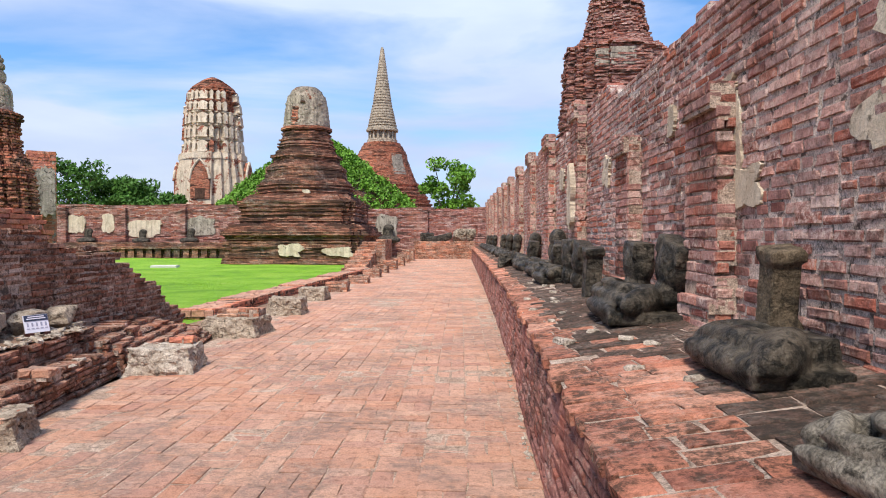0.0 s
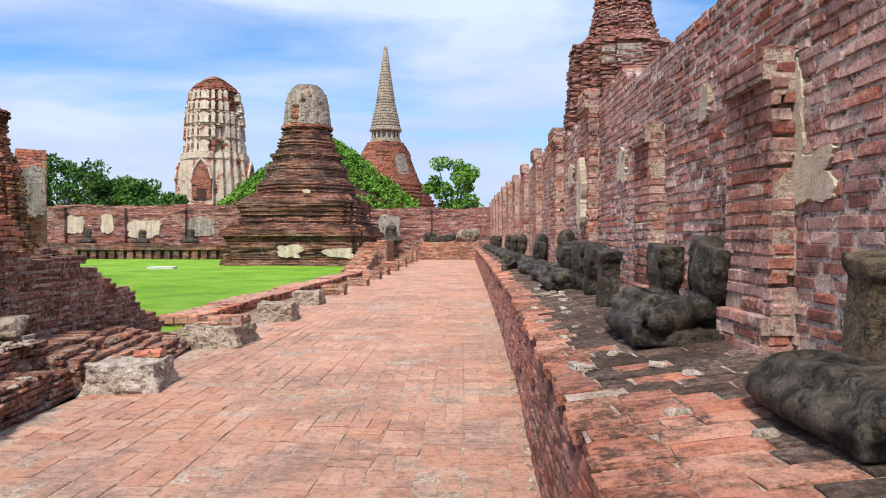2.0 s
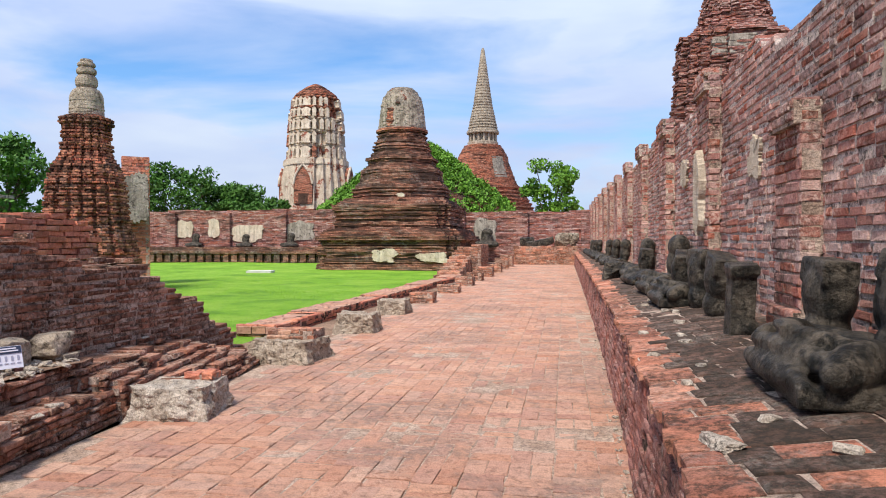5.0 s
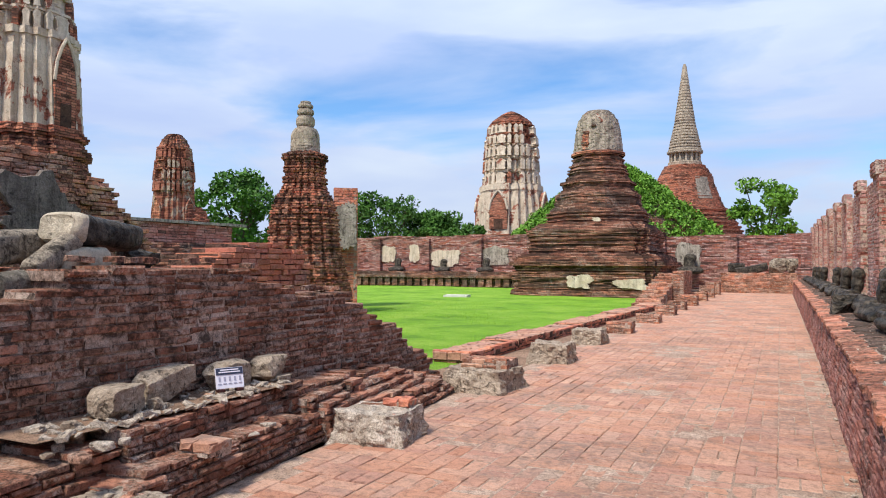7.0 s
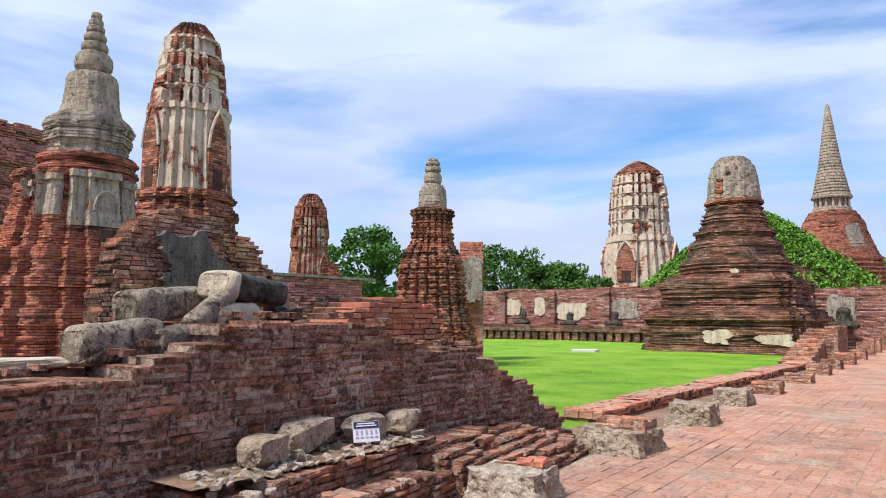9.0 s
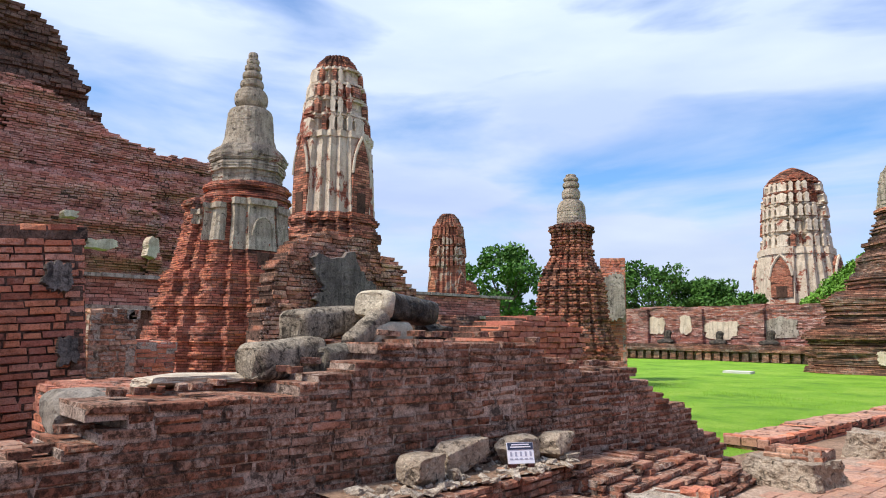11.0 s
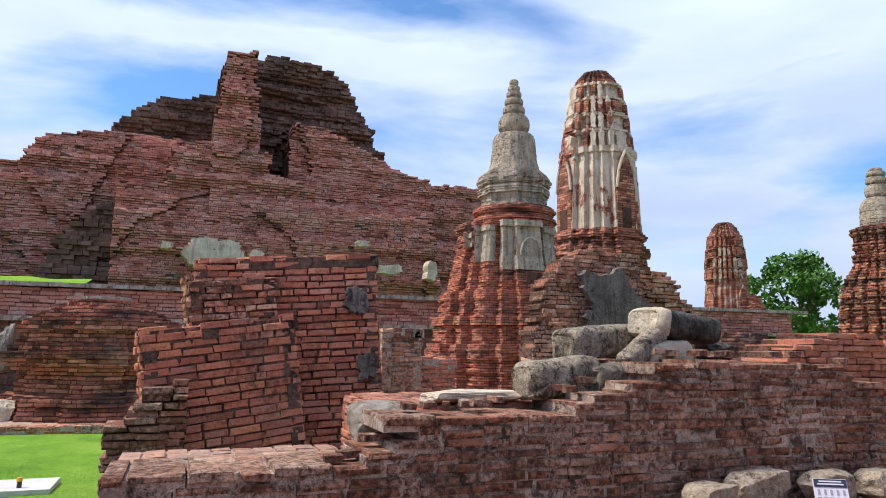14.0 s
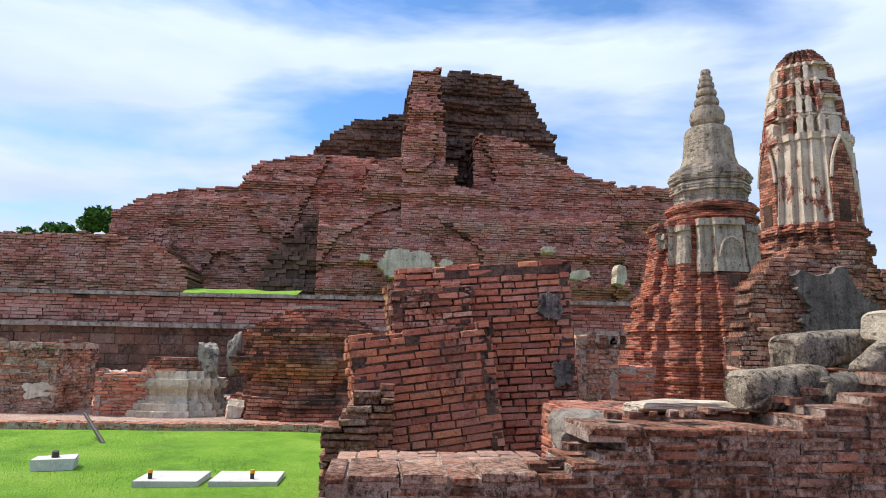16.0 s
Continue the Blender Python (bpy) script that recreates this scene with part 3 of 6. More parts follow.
tagged(put("paving", pj, M_PAVE, path), kind="stuff")

# ---- platform beside the path ----
H_EDGE, H_BACK = 0.74, 0.90
XW = 1.70


def platform():
    """A raised ledge along the wall: laid front, paved top that climbs a little to the wall."""
    Y0, Y1 = -1.5, 45.5
    fr = lambda u, z: -(x_face(Y0 + u) - 0.43) - 0.10 * z + 0.02 * noise.noise((u * 0.5, z * 2, 0))
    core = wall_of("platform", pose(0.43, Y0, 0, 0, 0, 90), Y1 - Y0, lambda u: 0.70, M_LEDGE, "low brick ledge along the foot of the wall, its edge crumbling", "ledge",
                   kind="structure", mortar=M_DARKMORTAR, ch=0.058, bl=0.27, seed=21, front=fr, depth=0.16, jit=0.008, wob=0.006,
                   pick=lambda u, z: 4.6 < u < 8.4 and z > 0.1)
    rng = np.random.RandomState(22)
    top, edge, bed, single = MB(), MB(), MB(), []
    clean = lambda x, y: x - x_face(y) < 0.27 + 0.15 * noise.noise((y * 0.9, 0, 4)) or (y < 4.2 + 0.8 * noise.noise((x * 3, y, 1)) and x < 1.12 + 0.5 * noise.noise((x, y * 2.5, 9)))
    v, f = [], []
    ys = np.linspace(Y0, Y1, 80)
    for y in ys:
        v += [(x_face(y) + 0.05, y, H_EDGE + (H_BACK - H_EDGE) * (x_face(y) - 0.5) / 1.15 - 0.009), (XW + 0.05, y, H_BACK + 0.007 - 0.009)]
    f = [(2 * i, 2 * i + 1, 2 * i + 3, 2 * i + 2) for i in range(len(ys) - 1)]
    bed.add(v, f)
    y = Y0
    slope = math.degrees(math.atan2(H_BACK - H_EDGE, 1.2))
    while y < Y1:
        d = 0.155 * rng.uniform(0.9, 1.1)
        x = x_face(y) + rng.uniform(0.0, 0.05)
        first = True
        while x < XW - 0.02:
            w = (0.26 if first else 0.30) * rng.uniform(0.8, 1.12)
            if rng.rand() < 0.15:
                w *= 0.55
            first = False
            if x + w > XW + 0.03:
                w = XW + 0.03 - x
            if w > 0.06 and rng.rand() > 0.008:
                cx = x + w / 2
                z = H_EDGE + (H_BACK - H_EDGE) * (cx - 0.55) / 1.15 + rng.uniform(-0.003, 0.002) + 0.005 * noise.noise((cx * 1.5, y * 0.7, 2))
                m = Matrix.Translation((cx, y, z)) @ Matrix(((1, 0, 0, 0), (0, 0, 1, 0), (0, 1, 0, 0), (0, 0, 0, 1))) @ pose(0, 0, 0, rng.uniform(-0.35, 0.35), rng.uniform(-0.8, 0.8), slope)
                g = rng.uniform(0.006, 0.013)
                if 3.0 < y < 8.2:
                    single.append((m, w - g, d - g, 0.06, clean(cx, y)))
                else:
                    (edge if clean(cx, y) else top).add(xform(m, brick_pts(w - g, d - g, 0.06, 0.009, rng, 0.006)), BF)
            x += w
        y += d
    put("bed", bed, M_MORTAR, core)
    tagged(put("edge_paving", edge, M_DECK, core), kind="stuff")
    tagged(put("paving", top, M_DECKDARK, core), kind="stuff")
    return core, single


plat, plat_single = platform()

# ---- the long wall ----
WY0, WY1 = -2.0, 45.5
wall_top = steps((0, 3.7), (6, 3.4), (6.8, 3.08), (8.2, 3.05), (9.6, 3.08), (10.3, 3.25), (12, 3.2), (14, 3.15), (16.5, 3.35), (17, 3.3), (20, 3.25), (25, 3.3), (33, 3.45), (42, 3.5), (48, 3.5))
PIL = [(-1.4, 0.5), (1.6, 0.5), (4.62, 0.62), (6.85, 0.55), (9.75, 0.6), (12.9, 0.7), (16.2, 0.75), (19.3, 0.75), (22.6, 0.8), (26, 0.8), (29.5, 0.8), (33, 0.8), (36.5, 0.8), (40, 0.8), (43.5, 0.8)]


def long_wall():
    top = lambda u: wall_top(u) + 0.07 * noise.noise((u * 2.3, 0, 7)) + 0.05 * noise.noise((u * 7, 0, 3))
    fr = lambda u, z: 0.018 * noise.noise((u * 0.8, z * 0.8, 1)) - (0.02 if z > 2.7 else 0)
    core = wall_of("wall_east", pose(XW, WY0, H_BACK - 0.06, 0, 0, 90), WY1 - WY0, lambda u: top(u) - H_BACK + 0.06, M_WALL, "tall weathered brick wall with pilasters, bricks bleached purple and pink",
                   "wall", kind="structure", ch=0.073, bl=0.25, seed=31, front=fr, depth=0.2, jit=0.005, wob=0.009, gap=0.016, sink=0.003, chamf=0.011, mortar=M_PINKMORTAR,
                   pick=lambda u, z: 5.2 < u < 9.2 and 0.35 < z < 1.55)
    mb = MB()
    box(mb, Matrix(), (XW + 0.2, WY0, -0.1), (XW + 0.75, WY1, 3.0))
    put("core", mb, M_DARKMORTAR, core)
    for i, (y, w) in enumerate(PIL):
        h = min(wall_top(y - WY0) - 0.05, 2.45 if y < 8 else 9) if y < 9 else wall_top(y - WY0) + 0.12
        m = pose(XW - 0.13, y - w / 2, H_BACK - 0.06, 0, 0, 90)
        flare = lambda u, z, hh=h: 0.05 if z < 0.18 else (0.05 if z > hh - H_BACK - 0.2 else 0.0)
        p = wall_of("pilaster", m, w, lambda u, hh=h: hh - H_BACK + 0.06, M_PIL, "", parent=core, ch=0.075, bl=w * 0.52, seed=60 + i, depth=0.17, jit=0.006, front=flare, gap=0.012)
        # the two cheeks of the pilaster
        for s, (yy, rz) in enumerate(((y - w / 2, 180), (y + w / 2, 0))):
            m2 = pose(XW if s == 0 else XW - 0.13, yy, H_BACK - 0.06, 0, 0, rz)
            b, c, _ = laid(m2, 0.13, lambda u, hh=h: hh - H_BACK + 0.06, ch=0.075, bl=0.2, seed=80 + i, depth=0.1, jit=0.006, gap=0.012)
            tagged(put("brickwork", b, M_PIL, p), kind="stuff")
    return core


long_wall()

# ---- stepped wall of the ruined hall ----
LX, LY = -4.3, 10.95
_lt = steps((1.55, 0.93), (2.1, 0.92), (3.02, 0.92), (3.04, 1.02), (3.28, 1.03), (3.3, 1.21), (4.46, 1.23), (4.5, 1.3), (4.75, 1.31), (4.8, 1.38), (5.05, 1.4), (5.1, 1.47), (5.25, 1.49), (5.3, 1.57), (6.9, 1.58), (7.2, 1.43), (7.6, 1.31),
            (8.35, 1.29), (8.96, 1.06), (9.62, 0.81), (10.37, 0.36), (10.9, 0.05))


def hall_wall():
    top = lambda u: _lt(LY - u)
    return wall_of("hall_wall", pose(LX, LY, 0, 0, 0, -90), LY - 1.6, top, M_HALL, "ruined brown brick wall stepping down at both ends", "wall", mortar=M_OLDMORTAR,
                   ch=0.07, bl=0.32, seed=41, front=lambda u, z: 0.015 * noise.noise((u, z, 9)), depth=0.62, jit=0.010, wob=0.010, gap=0.018, sink=0.005, chamf=0.013,
                   pick=lambda u, z: 4.9 < u < 9.3 and 0.6 < z < top(u) - 0.2)


hw = hall_wall()
rw = np.random.RandomState(43)
loose = []
for k in range(34):
    y = rw.uniform(2.9, 8.6)
    x = rw.uniform(-4.82, -4.4)
    m = pose(x, y, _lt(y) + 0.035 + 0.004 * (k % 5), rw.uniform(-4, 4), rw.uniform(-4, 4), rw.uniform(-25, 25) + 90 * (k % 2)) @ Matrix(((1, 0, 0, 0), (0, 0, -1, 0), (0, 1, 0, 0), (0, 0, 0, 1)))
    loose.append((m, rw.uniform(0.05, 0.19), rw.uniform(0.05, 0.11), 0.045))
singles("brick", loose, M_HALL, hw)

# ---- far enclosing wall ----
FY = 50.0


def far_wall():
    w = thing("wall_north", (0, FY, 0), "long enclosing brick wall with plaster patches and niches", "wall", kind="structure")
    mb = MB()
    rng = np.random.RandomState(8)
    x = -62.0
    while x < 4:
        z = 0.0
        h = 3.55 + (0.25 if x < -17 else 0.0) + 0.15 * noise.noise((x * 0.4, 0, 0))
        while z < h:
            box(mb, Matrix(), (x, rng.uniform(-0.03, 0.03), z), (x + 1.2, 0.8, min(z + 0.22, h) - 0.004), rng, 0.01)
            z += 0.22
        x += 1.2
    put("brickwork", mb, M_FARWALL, w)
    for x in np.arange(-60, 3, 4.4):
        b = MB()
        z = 0.0
        while z < 3.5:
            box(b, Matrix(), (x - 0.4, -0.35, z), (x + 0.4, 0.05, z + 0.22), rng, 0.02)
            z += 0.225
        put("pilaster", b, M_FARWALL, w)
    return w


far_wall()

# ---- chedis and towers ----
SQR, RB, FD = plan("notched", 5), plan("ribbed", 9), plan("fold", 8)
SQ, RD, RO, OC = plan("square", 5), plan("redent", 6), plan("round", 5), plan("octagon", 6)


def bell_chedi():
    t = thing("bell_chedi", (-8.95, 40.0, 0), "stepped brown brick chedi with a cropped bell of stained plaster", "chedi", turn=0)
    low = [(0, 3.92), (0.25, 3.9), (0.27, 3.78), (0.75, 3.8), (0.77, 3.86), (1.2, 3.84), (1.22, 3.7)] + lipped(1.22, 3.72, 1.5, 3.82, 0.14, 0.06) + [(1.52, 4.0), (1.72, 3.98), (1.75, 3.82), (1.95, 3.72), (2.1, 3.5), (2.14, 3.14)]
    low += lipped(2.15, 3.12, 3.0, 3.08, 0.28, 0.07) + [(3.04, 3.1), (3.15, 3.25), (3.4, 3.28), (3.42, 3.05), (3.52, 2.95), (3.78, 2.7)]
    high = [(3.7, 2.78), (3.9, 2.7), (3.95, 2.84)] + lipped(4.0, 2.76, 4.4, 2.74, 0.2, 0.08) + [(4.42, 2.66), (4.6, 2.6), (4.8, 2.34), (4.85, 2.4), (5.2, 2.38), (5.22, 2.46), (5.4, 2.44), (5.44, 2.26), (5.7, 2.04), (5.74, 2.02), (5.95, 2.02), (5.97, 2.14), (6.12, 2.12), (6.15, 1.86), (6.42, 1.78)]
    high += lipped(6.44, 1.68, 7.0, 1.5, 0.19, 0.08) + [(7.02, 1.46), (7.25, 1.42), (7.28, 1.5), (7.36, 1.48), (7.4, 1.36), (7.5, 1.38)]
    put("base", stack(low, SQR, 0.08, 1, 0.045, 0.02), M_FAR, t)
    put("upper_tier", stack([(z, r * (0.95 if z < 5 else 0.91)) for z, r in high], OC, 0.075, 2, 0.035, 0.018), M_FAR, t)
    put("bell_lip", stack([(7.5, 1.34), (7.58, 1.46), (7.7, 1.44), (7.74, 1.3)], RO, 0.06, 4, 0.02, 0.01), M_FARRED, t)
    put("bell", stack([(7.72, 1.32), (7.95, 1.31), (8.55, 1.25), (9.2, 1.16), (9.42, 1.1), (9.55, 1.04), (9.66, 0.94), (9.76, 0.9), (9.85, 0.82), (9.94, 0.7), (10.04, 0.62)], RO, 0.1, 3, 0.03, 0.012), M_BELL, t)
    scar = [(7.8, 1.34), (8.3, 1.31), (8.6, 1.27), (8.8, 1.25)]
    put("brick_scar", stack(scar, sector(RO, -124, -96, 0.9), 0.08, 6, 0.03, 0.02), M_FARRED, t)
    # hole in the bell as a solid block, shade painted as its colour
    b = MB()
    box(b, pose(0, 0, 0, 0, 0, 8) @ pose(-0.1, -1.22, 9.02), (-0.11, -0.05, 0), (0.11, 0.3, 0.09))
    put("socket", b, M_HOLESHADE, t)
    return t


bell_chedi()


def spire_chedi(name, x, y, label):
    """A tall chedi: stepped round base, ringed neck with short columns, tapering spire of rings."""
    t = thing(name, (x, y, 0), label, "chedi")
    base = lipped(0, 7.6, 5.7, 6.2, 0.6, 0.16) + lipped(5.72, 6.1, 8.2, 4.6, 0.5, 0.14) + [(8.25, 4.5), (9.5, 4.0), (10.78, 3.5), (12.06, 3.16), (12.7, 2.8), (13.2, 2.5), (13.5, 2.35)]
    put("base", stack(base, RO, 0.16, 5, 0.05, 0.04), M_FARRED, t)
    put("plaster_coat", stack([(9.3, 4.1), (10.78, 3.58), (11.6, 3.36), (11.9, 3.2)], sector(RO, -66, -34, 0.9), 0.2, 8, 0.05, 0.02), M_GREYPL, t)
    put("harmika", stack([(13.5, 1.9), (13.62, 1.9), (13.65, 1.95), (13.97, 1.95), (14.0, 1.45), (15.0, 1.45), (15.02, 1.9), (15.1, 2.08), (15.28, 2.06), (15.32, 1.95)], RO, 0.1, 6, 0.01, 0.01), M_BELLPL, t)
    for k in range(16):
        a = 2 * math.pi * (k + 0.5) / 16
        b = MB()
        limb(b, (1.68 * math.cos(a), 1.68 * math.sin(a), 13.97), (1.68 * math.cos(a), 1.68 * math.sin(a), 15.03), 0.14, 0.12, 8)
        put("column", b, M_BELLPL, t)
    z, rings = 15.3, []
    while z < 24.0:
        r = float(np.interp(z, [15.3, 16.54, 18.47, 21.7, 24.96], [1.95, 1.68, 1.25, 0.78, 0.31]))
        rings += [(z, r * 0.88), (z + 0.1, r), (z + 0.28, r * 0.98), (z + 0.34, r * 0.84)]
        z += 0.36
    put("spire", stack(rings + [(24.3, 0.42), (25.6, 0.24), (25.95, 0.1)], RO, 0.09, 7, 0.012, 0.003), M_BELLPL, t)
    return t


spire_chedi("spire_chedi", -10.2, 89.5, "tall brick chedi with a ringed pale spire behind the far wall")


def antefix(w, hh):
    """An upright leaf of stucco that looks along +x."""
    mb = MB()
    pr = [(0, 0.8), (0.1, 0.95), (0.16, 0.78), (0.24, 0.74), (0.6, 0.82), (0.74, 1.0), (0.86, 0.72), (0.95, 0.38), (1.0, 0.08)]
    p = np.array([(w * (-1.2 if e < 2 else 0.8 - 0.15 * u), w * q * (1 if e in (1, 2) else -1), u * hh) for u, q in pr for e in range(4)])
    n = len(pr)
    mb.add(p, [(4 * k + (e + 1) % 4, 4 * k + e, 4 * k + 4 + e, 4 * k + 4 + (e + 1) % 4) for k in range(n - 1) for e in range(4)] + [(0, 1, 2, 3), (4 * n - 1, 4 * n - 2, 4 * n - 3, 4 * n - 4)])
    return mb


def prang(name, at, label, seed, foot, body, tiers, top, turn=0.0, upper=None, arch=(0.1, 0.75), bare=0.15, red_tiers=()):
    """A corn-cob tower: brick foot, plastered body with a niche to each side, tiers of antefixes, a brick crown.
    foot, body, top: profiles of (z, half-width); tiers: the (z, half-width) at the foot of each tier and at the end of the last."""
    up = upper or M_STUCCO
    t = thing(name, at, label, "tower", turn=turn)
    put("foot", stack(foot, RD, 0.085, seed, 0.045, 0.035), M_FARRED, t)
    put("body", stack(body, RD, 0.3, seed + 1, 0.012, 0.004), up, t)
    rng = np.random.RandomState(seed)
    corners = [(1, 0.3), (0.86, 0.54), (0.72, 0.72), (0.54, 0.86), (0.3, 1)]
    for i, ((z, r), (z1, r1)) in enumerate(zip(tiers, tiers[1:])):
        h = z1 - z
        put("tier", stack([(z, r * 0.86), (z1 - 0.2 * h, r * 0.84), (z1 - 0.18 * h, r * 0.93), (z1 - 0.09 * h, r * 0.97), (z1, r * 0.95)], RD, max(0.07, h / 9), seed + 3 + i, 0.02, 0.01), M_FARRED if i in red_tiers else up, t)
        leaf, wide = antefix(0.085 * r, 0.84 * h), antefix(0.2 * r, 0.8 * h)
        kinds = {(a, b): (leaf if b else wide).mesh("antefix", a) for a in (up, M_FARRED) for b in (0, 1)}
        for side in range(4):
            for x, y in corners + [(0.97, 0.0)]:
                a = math.radians(90 * side)
                q = (x * math.cos(a) - y * math.sin(a), x * math.sin(a) + y * math.cos(a))
                worn = noise.noise((q[0] * 1.1, q[1] * 1.1, seed + 0.3 * i)) > 0.12
                if rng.rand() < (0.55 if worn else bare * 0.4):
                    continue
                face = 90 * side if y == 0 else 90 * side + math.degrees(math.atan2(y, x))
                ob = new("antefix", kinds[(M_FARRED if worn else up, 0 if y == 0 else 1)])
                ob.matrix_basis = pose(q[0] * r * 0.95, q[1] * r * 0.95, z, 0, -2, face)
                ob.parent = t
    z0, z1 = body[0][0], body[-1][0]
    r0 = float(np.interp(z0 + 0.4 * (z1 - z0), [b[0] for b in body], [b[1] for b in body]))
    za, ah, aw = z0 + arch[0] * (z1 - z0), arch[1] * (z1 - z0), 0.27 * r0
    for a in (0, 90, 180, 270):
        mm = pose(0, 0, 0, 0, 0, a - 90) @ pose(0, r0 * 0.97, za, 0, 0, 0)
        bow = [(-aw, 0), (aw, 0), (aw, ah * 0.5), (0.8 * aw, ah * 0.72), (0.42 * aw, ah * 0.88), (0, ah), (-0.42 * aw, ah * 0.88), (-0.8 * aw, ah * 0.72), (-aw, ah * 0.5)]
        k2 = len(bow)
        pl = MB()
        pl.add(xform(mm, np.array([(x, 0.09 * r0, z) for x, z in bow] + [(x * 1.05, -0.1, z) for x, z in bow])), [tuple(range(k2 - 1, -1, -1))] + [(i, (i + 1) % k2, k2 + (i + 1) % k2, k2 + i) for i in range(k2)])
        ar = put("niche_arch", pl, M_FARRED, t)
        rim = MB()
        for (x0, c0), (x1, c1) in zip(bow[2:], bow[3:]):
            limb(rim, mm @ Vector((x0 * 1.06, 0.09 * r0, c0)), mm @ Vector((x1 * 1.06, 0.09 * r0, c1)), 0.035 * r0, 0.035 * r0, 6)
        put("arch_rim", rim, up, ar)
        # no hollow here: a solid block coloured as the doorway's shade
        pl = MB()
        box(pl, mm, (-aw * 0.5, 0.02 * r0, 0.0), (aw * 0.5, 0.1 * r0, ah * 0.26))
        put("niche_recess", pl, M_HOLESHADE, ar)
    put("crown", stack(top, RD if len(top) < 5 else RO, 0.09, seed + 9, 0.04, 0.03), M_FARRED, t)
    return t


prang("north_prang", (-27.25, 75.5, 0), "tall plastered prang tower with a rust brick dome", 100,
      [(0, 4.6), (3, 4.3), (3.1, 4.05), (4.9, 3.95)], [(4.9, 3.9), (6.7, 3.8), (8.6, 3.6), (9.7, 3.35), (9.75, 3.5), (10.3, 3.45), (10.45, 3.3)],
      [(10.45, 3.12), (12.0, 3.06), (13.5, 3.0), (14.9, 2.9), (16.1, 2.62), (17.3, 2.3)], [(17.3, 2.1), (17.4, 2.4), (17.6, 2.28), (18.03, 1.72), (18.5, 1.08), (18.75, 0.6), (18.92, 0.18)], red_tiers=(3, 4))
prang("stucco_prang", (-21.72, 16.16, 0), "slender prang with a stucco corn-cob top and a red brick foot", 137,
      [(0, 2.3), (1.2, 2.25), (1.25, 2.05), (2.68, 1.98), (2.72, 1.88), (4.0, 1.84), (4.05, 1.76), (4.9, 1.7), (4.95, 1.8), (5.2, 1.78), (5.25, 1.6), (5.5, 1.58), (5.52, 1.68), (5.7, 1.66), (5.86, 1.52)],
      [(5.8, 1.55), (6.2, 1.52), (7.0, 1.47), (7.61, 1.44), (8.27, 1.39), (8.5, 1.36), (8.55, 1.44), (8.85, 1.42)],
      [(8.85, 1.3), (9.55, 1.22), (10.2, 1.12), (10.8, 1.0), (11.4, 0.88)], [(11.38, 0.82), (11.7, 0.74), (11.85, 0.6), (12.0, 0.45)], turn=6, bare=0.1, arch=(0.02, 0.92))
sp = prang("small_prang", (-29.4, 29.2, 0), "small worn prang of red brick and grey stucco", 160,
           [(0, 2.2), (1.8, 2.1), (2.5, 2.0), (3.0, 1.78), (3.15, 1.25)], [(3.1, 1.18), (4.4, 1.1), (5.3, 1.03), (5.42, 1.1)],
           [(5.42, 1.08), (6.05, 1.06), (6.65, 1.0), (7.2, 0.92), (7.8, 0.8)], [(7.8, 0.78), (8.2, 0.66), (8.45, 0.42), (8.55, 0.3)], upper=M_WORNSTUCCO, bare=0.5, red_tiers=(1, 2))
put("fallen_shoulder", stack([(2.4, 0.95), (3.2, 0.85), (3.9, 0.72), (4.4, 0.5), (4.65, 0.25)], RO, 0.085, 171, 0.05, 0.05, base=(0.95, 0.65, 0)), M_FARRED, sp)


def ruin_tower():
    t = thing("ruined_prang", (12.25, 55.5, 0), "eroded tall brick prang rising behind the long wall", "tower")
    put("shaft", stack([(0, 5.6), (6, 5.1), (9.07, 4.55), (9.3, 4.35), (11.3, 4.2), (13.5, 4.02), (13.6, 4.1), (15.7, 3.85), (15.9, 3.95), (16.2, 3.8), (16.4, 2.9), (16.75, 2.82), (17.2, 2.5), (18.0, 2.28), (20.2, 1.88), (23, 1.55), (25.5, 1.2)], RD, 0.13, 9, 0.16, 0.10), M_FARWALL, t)
    put("plaster_band", stack([(14.2, 4.08), (15.5, 3.98)], sector(RD, -128, -80, 0.9), 0.3, 19, 0.04, 0.03), M_GREYPL, t)
    return t


ruin_tower()


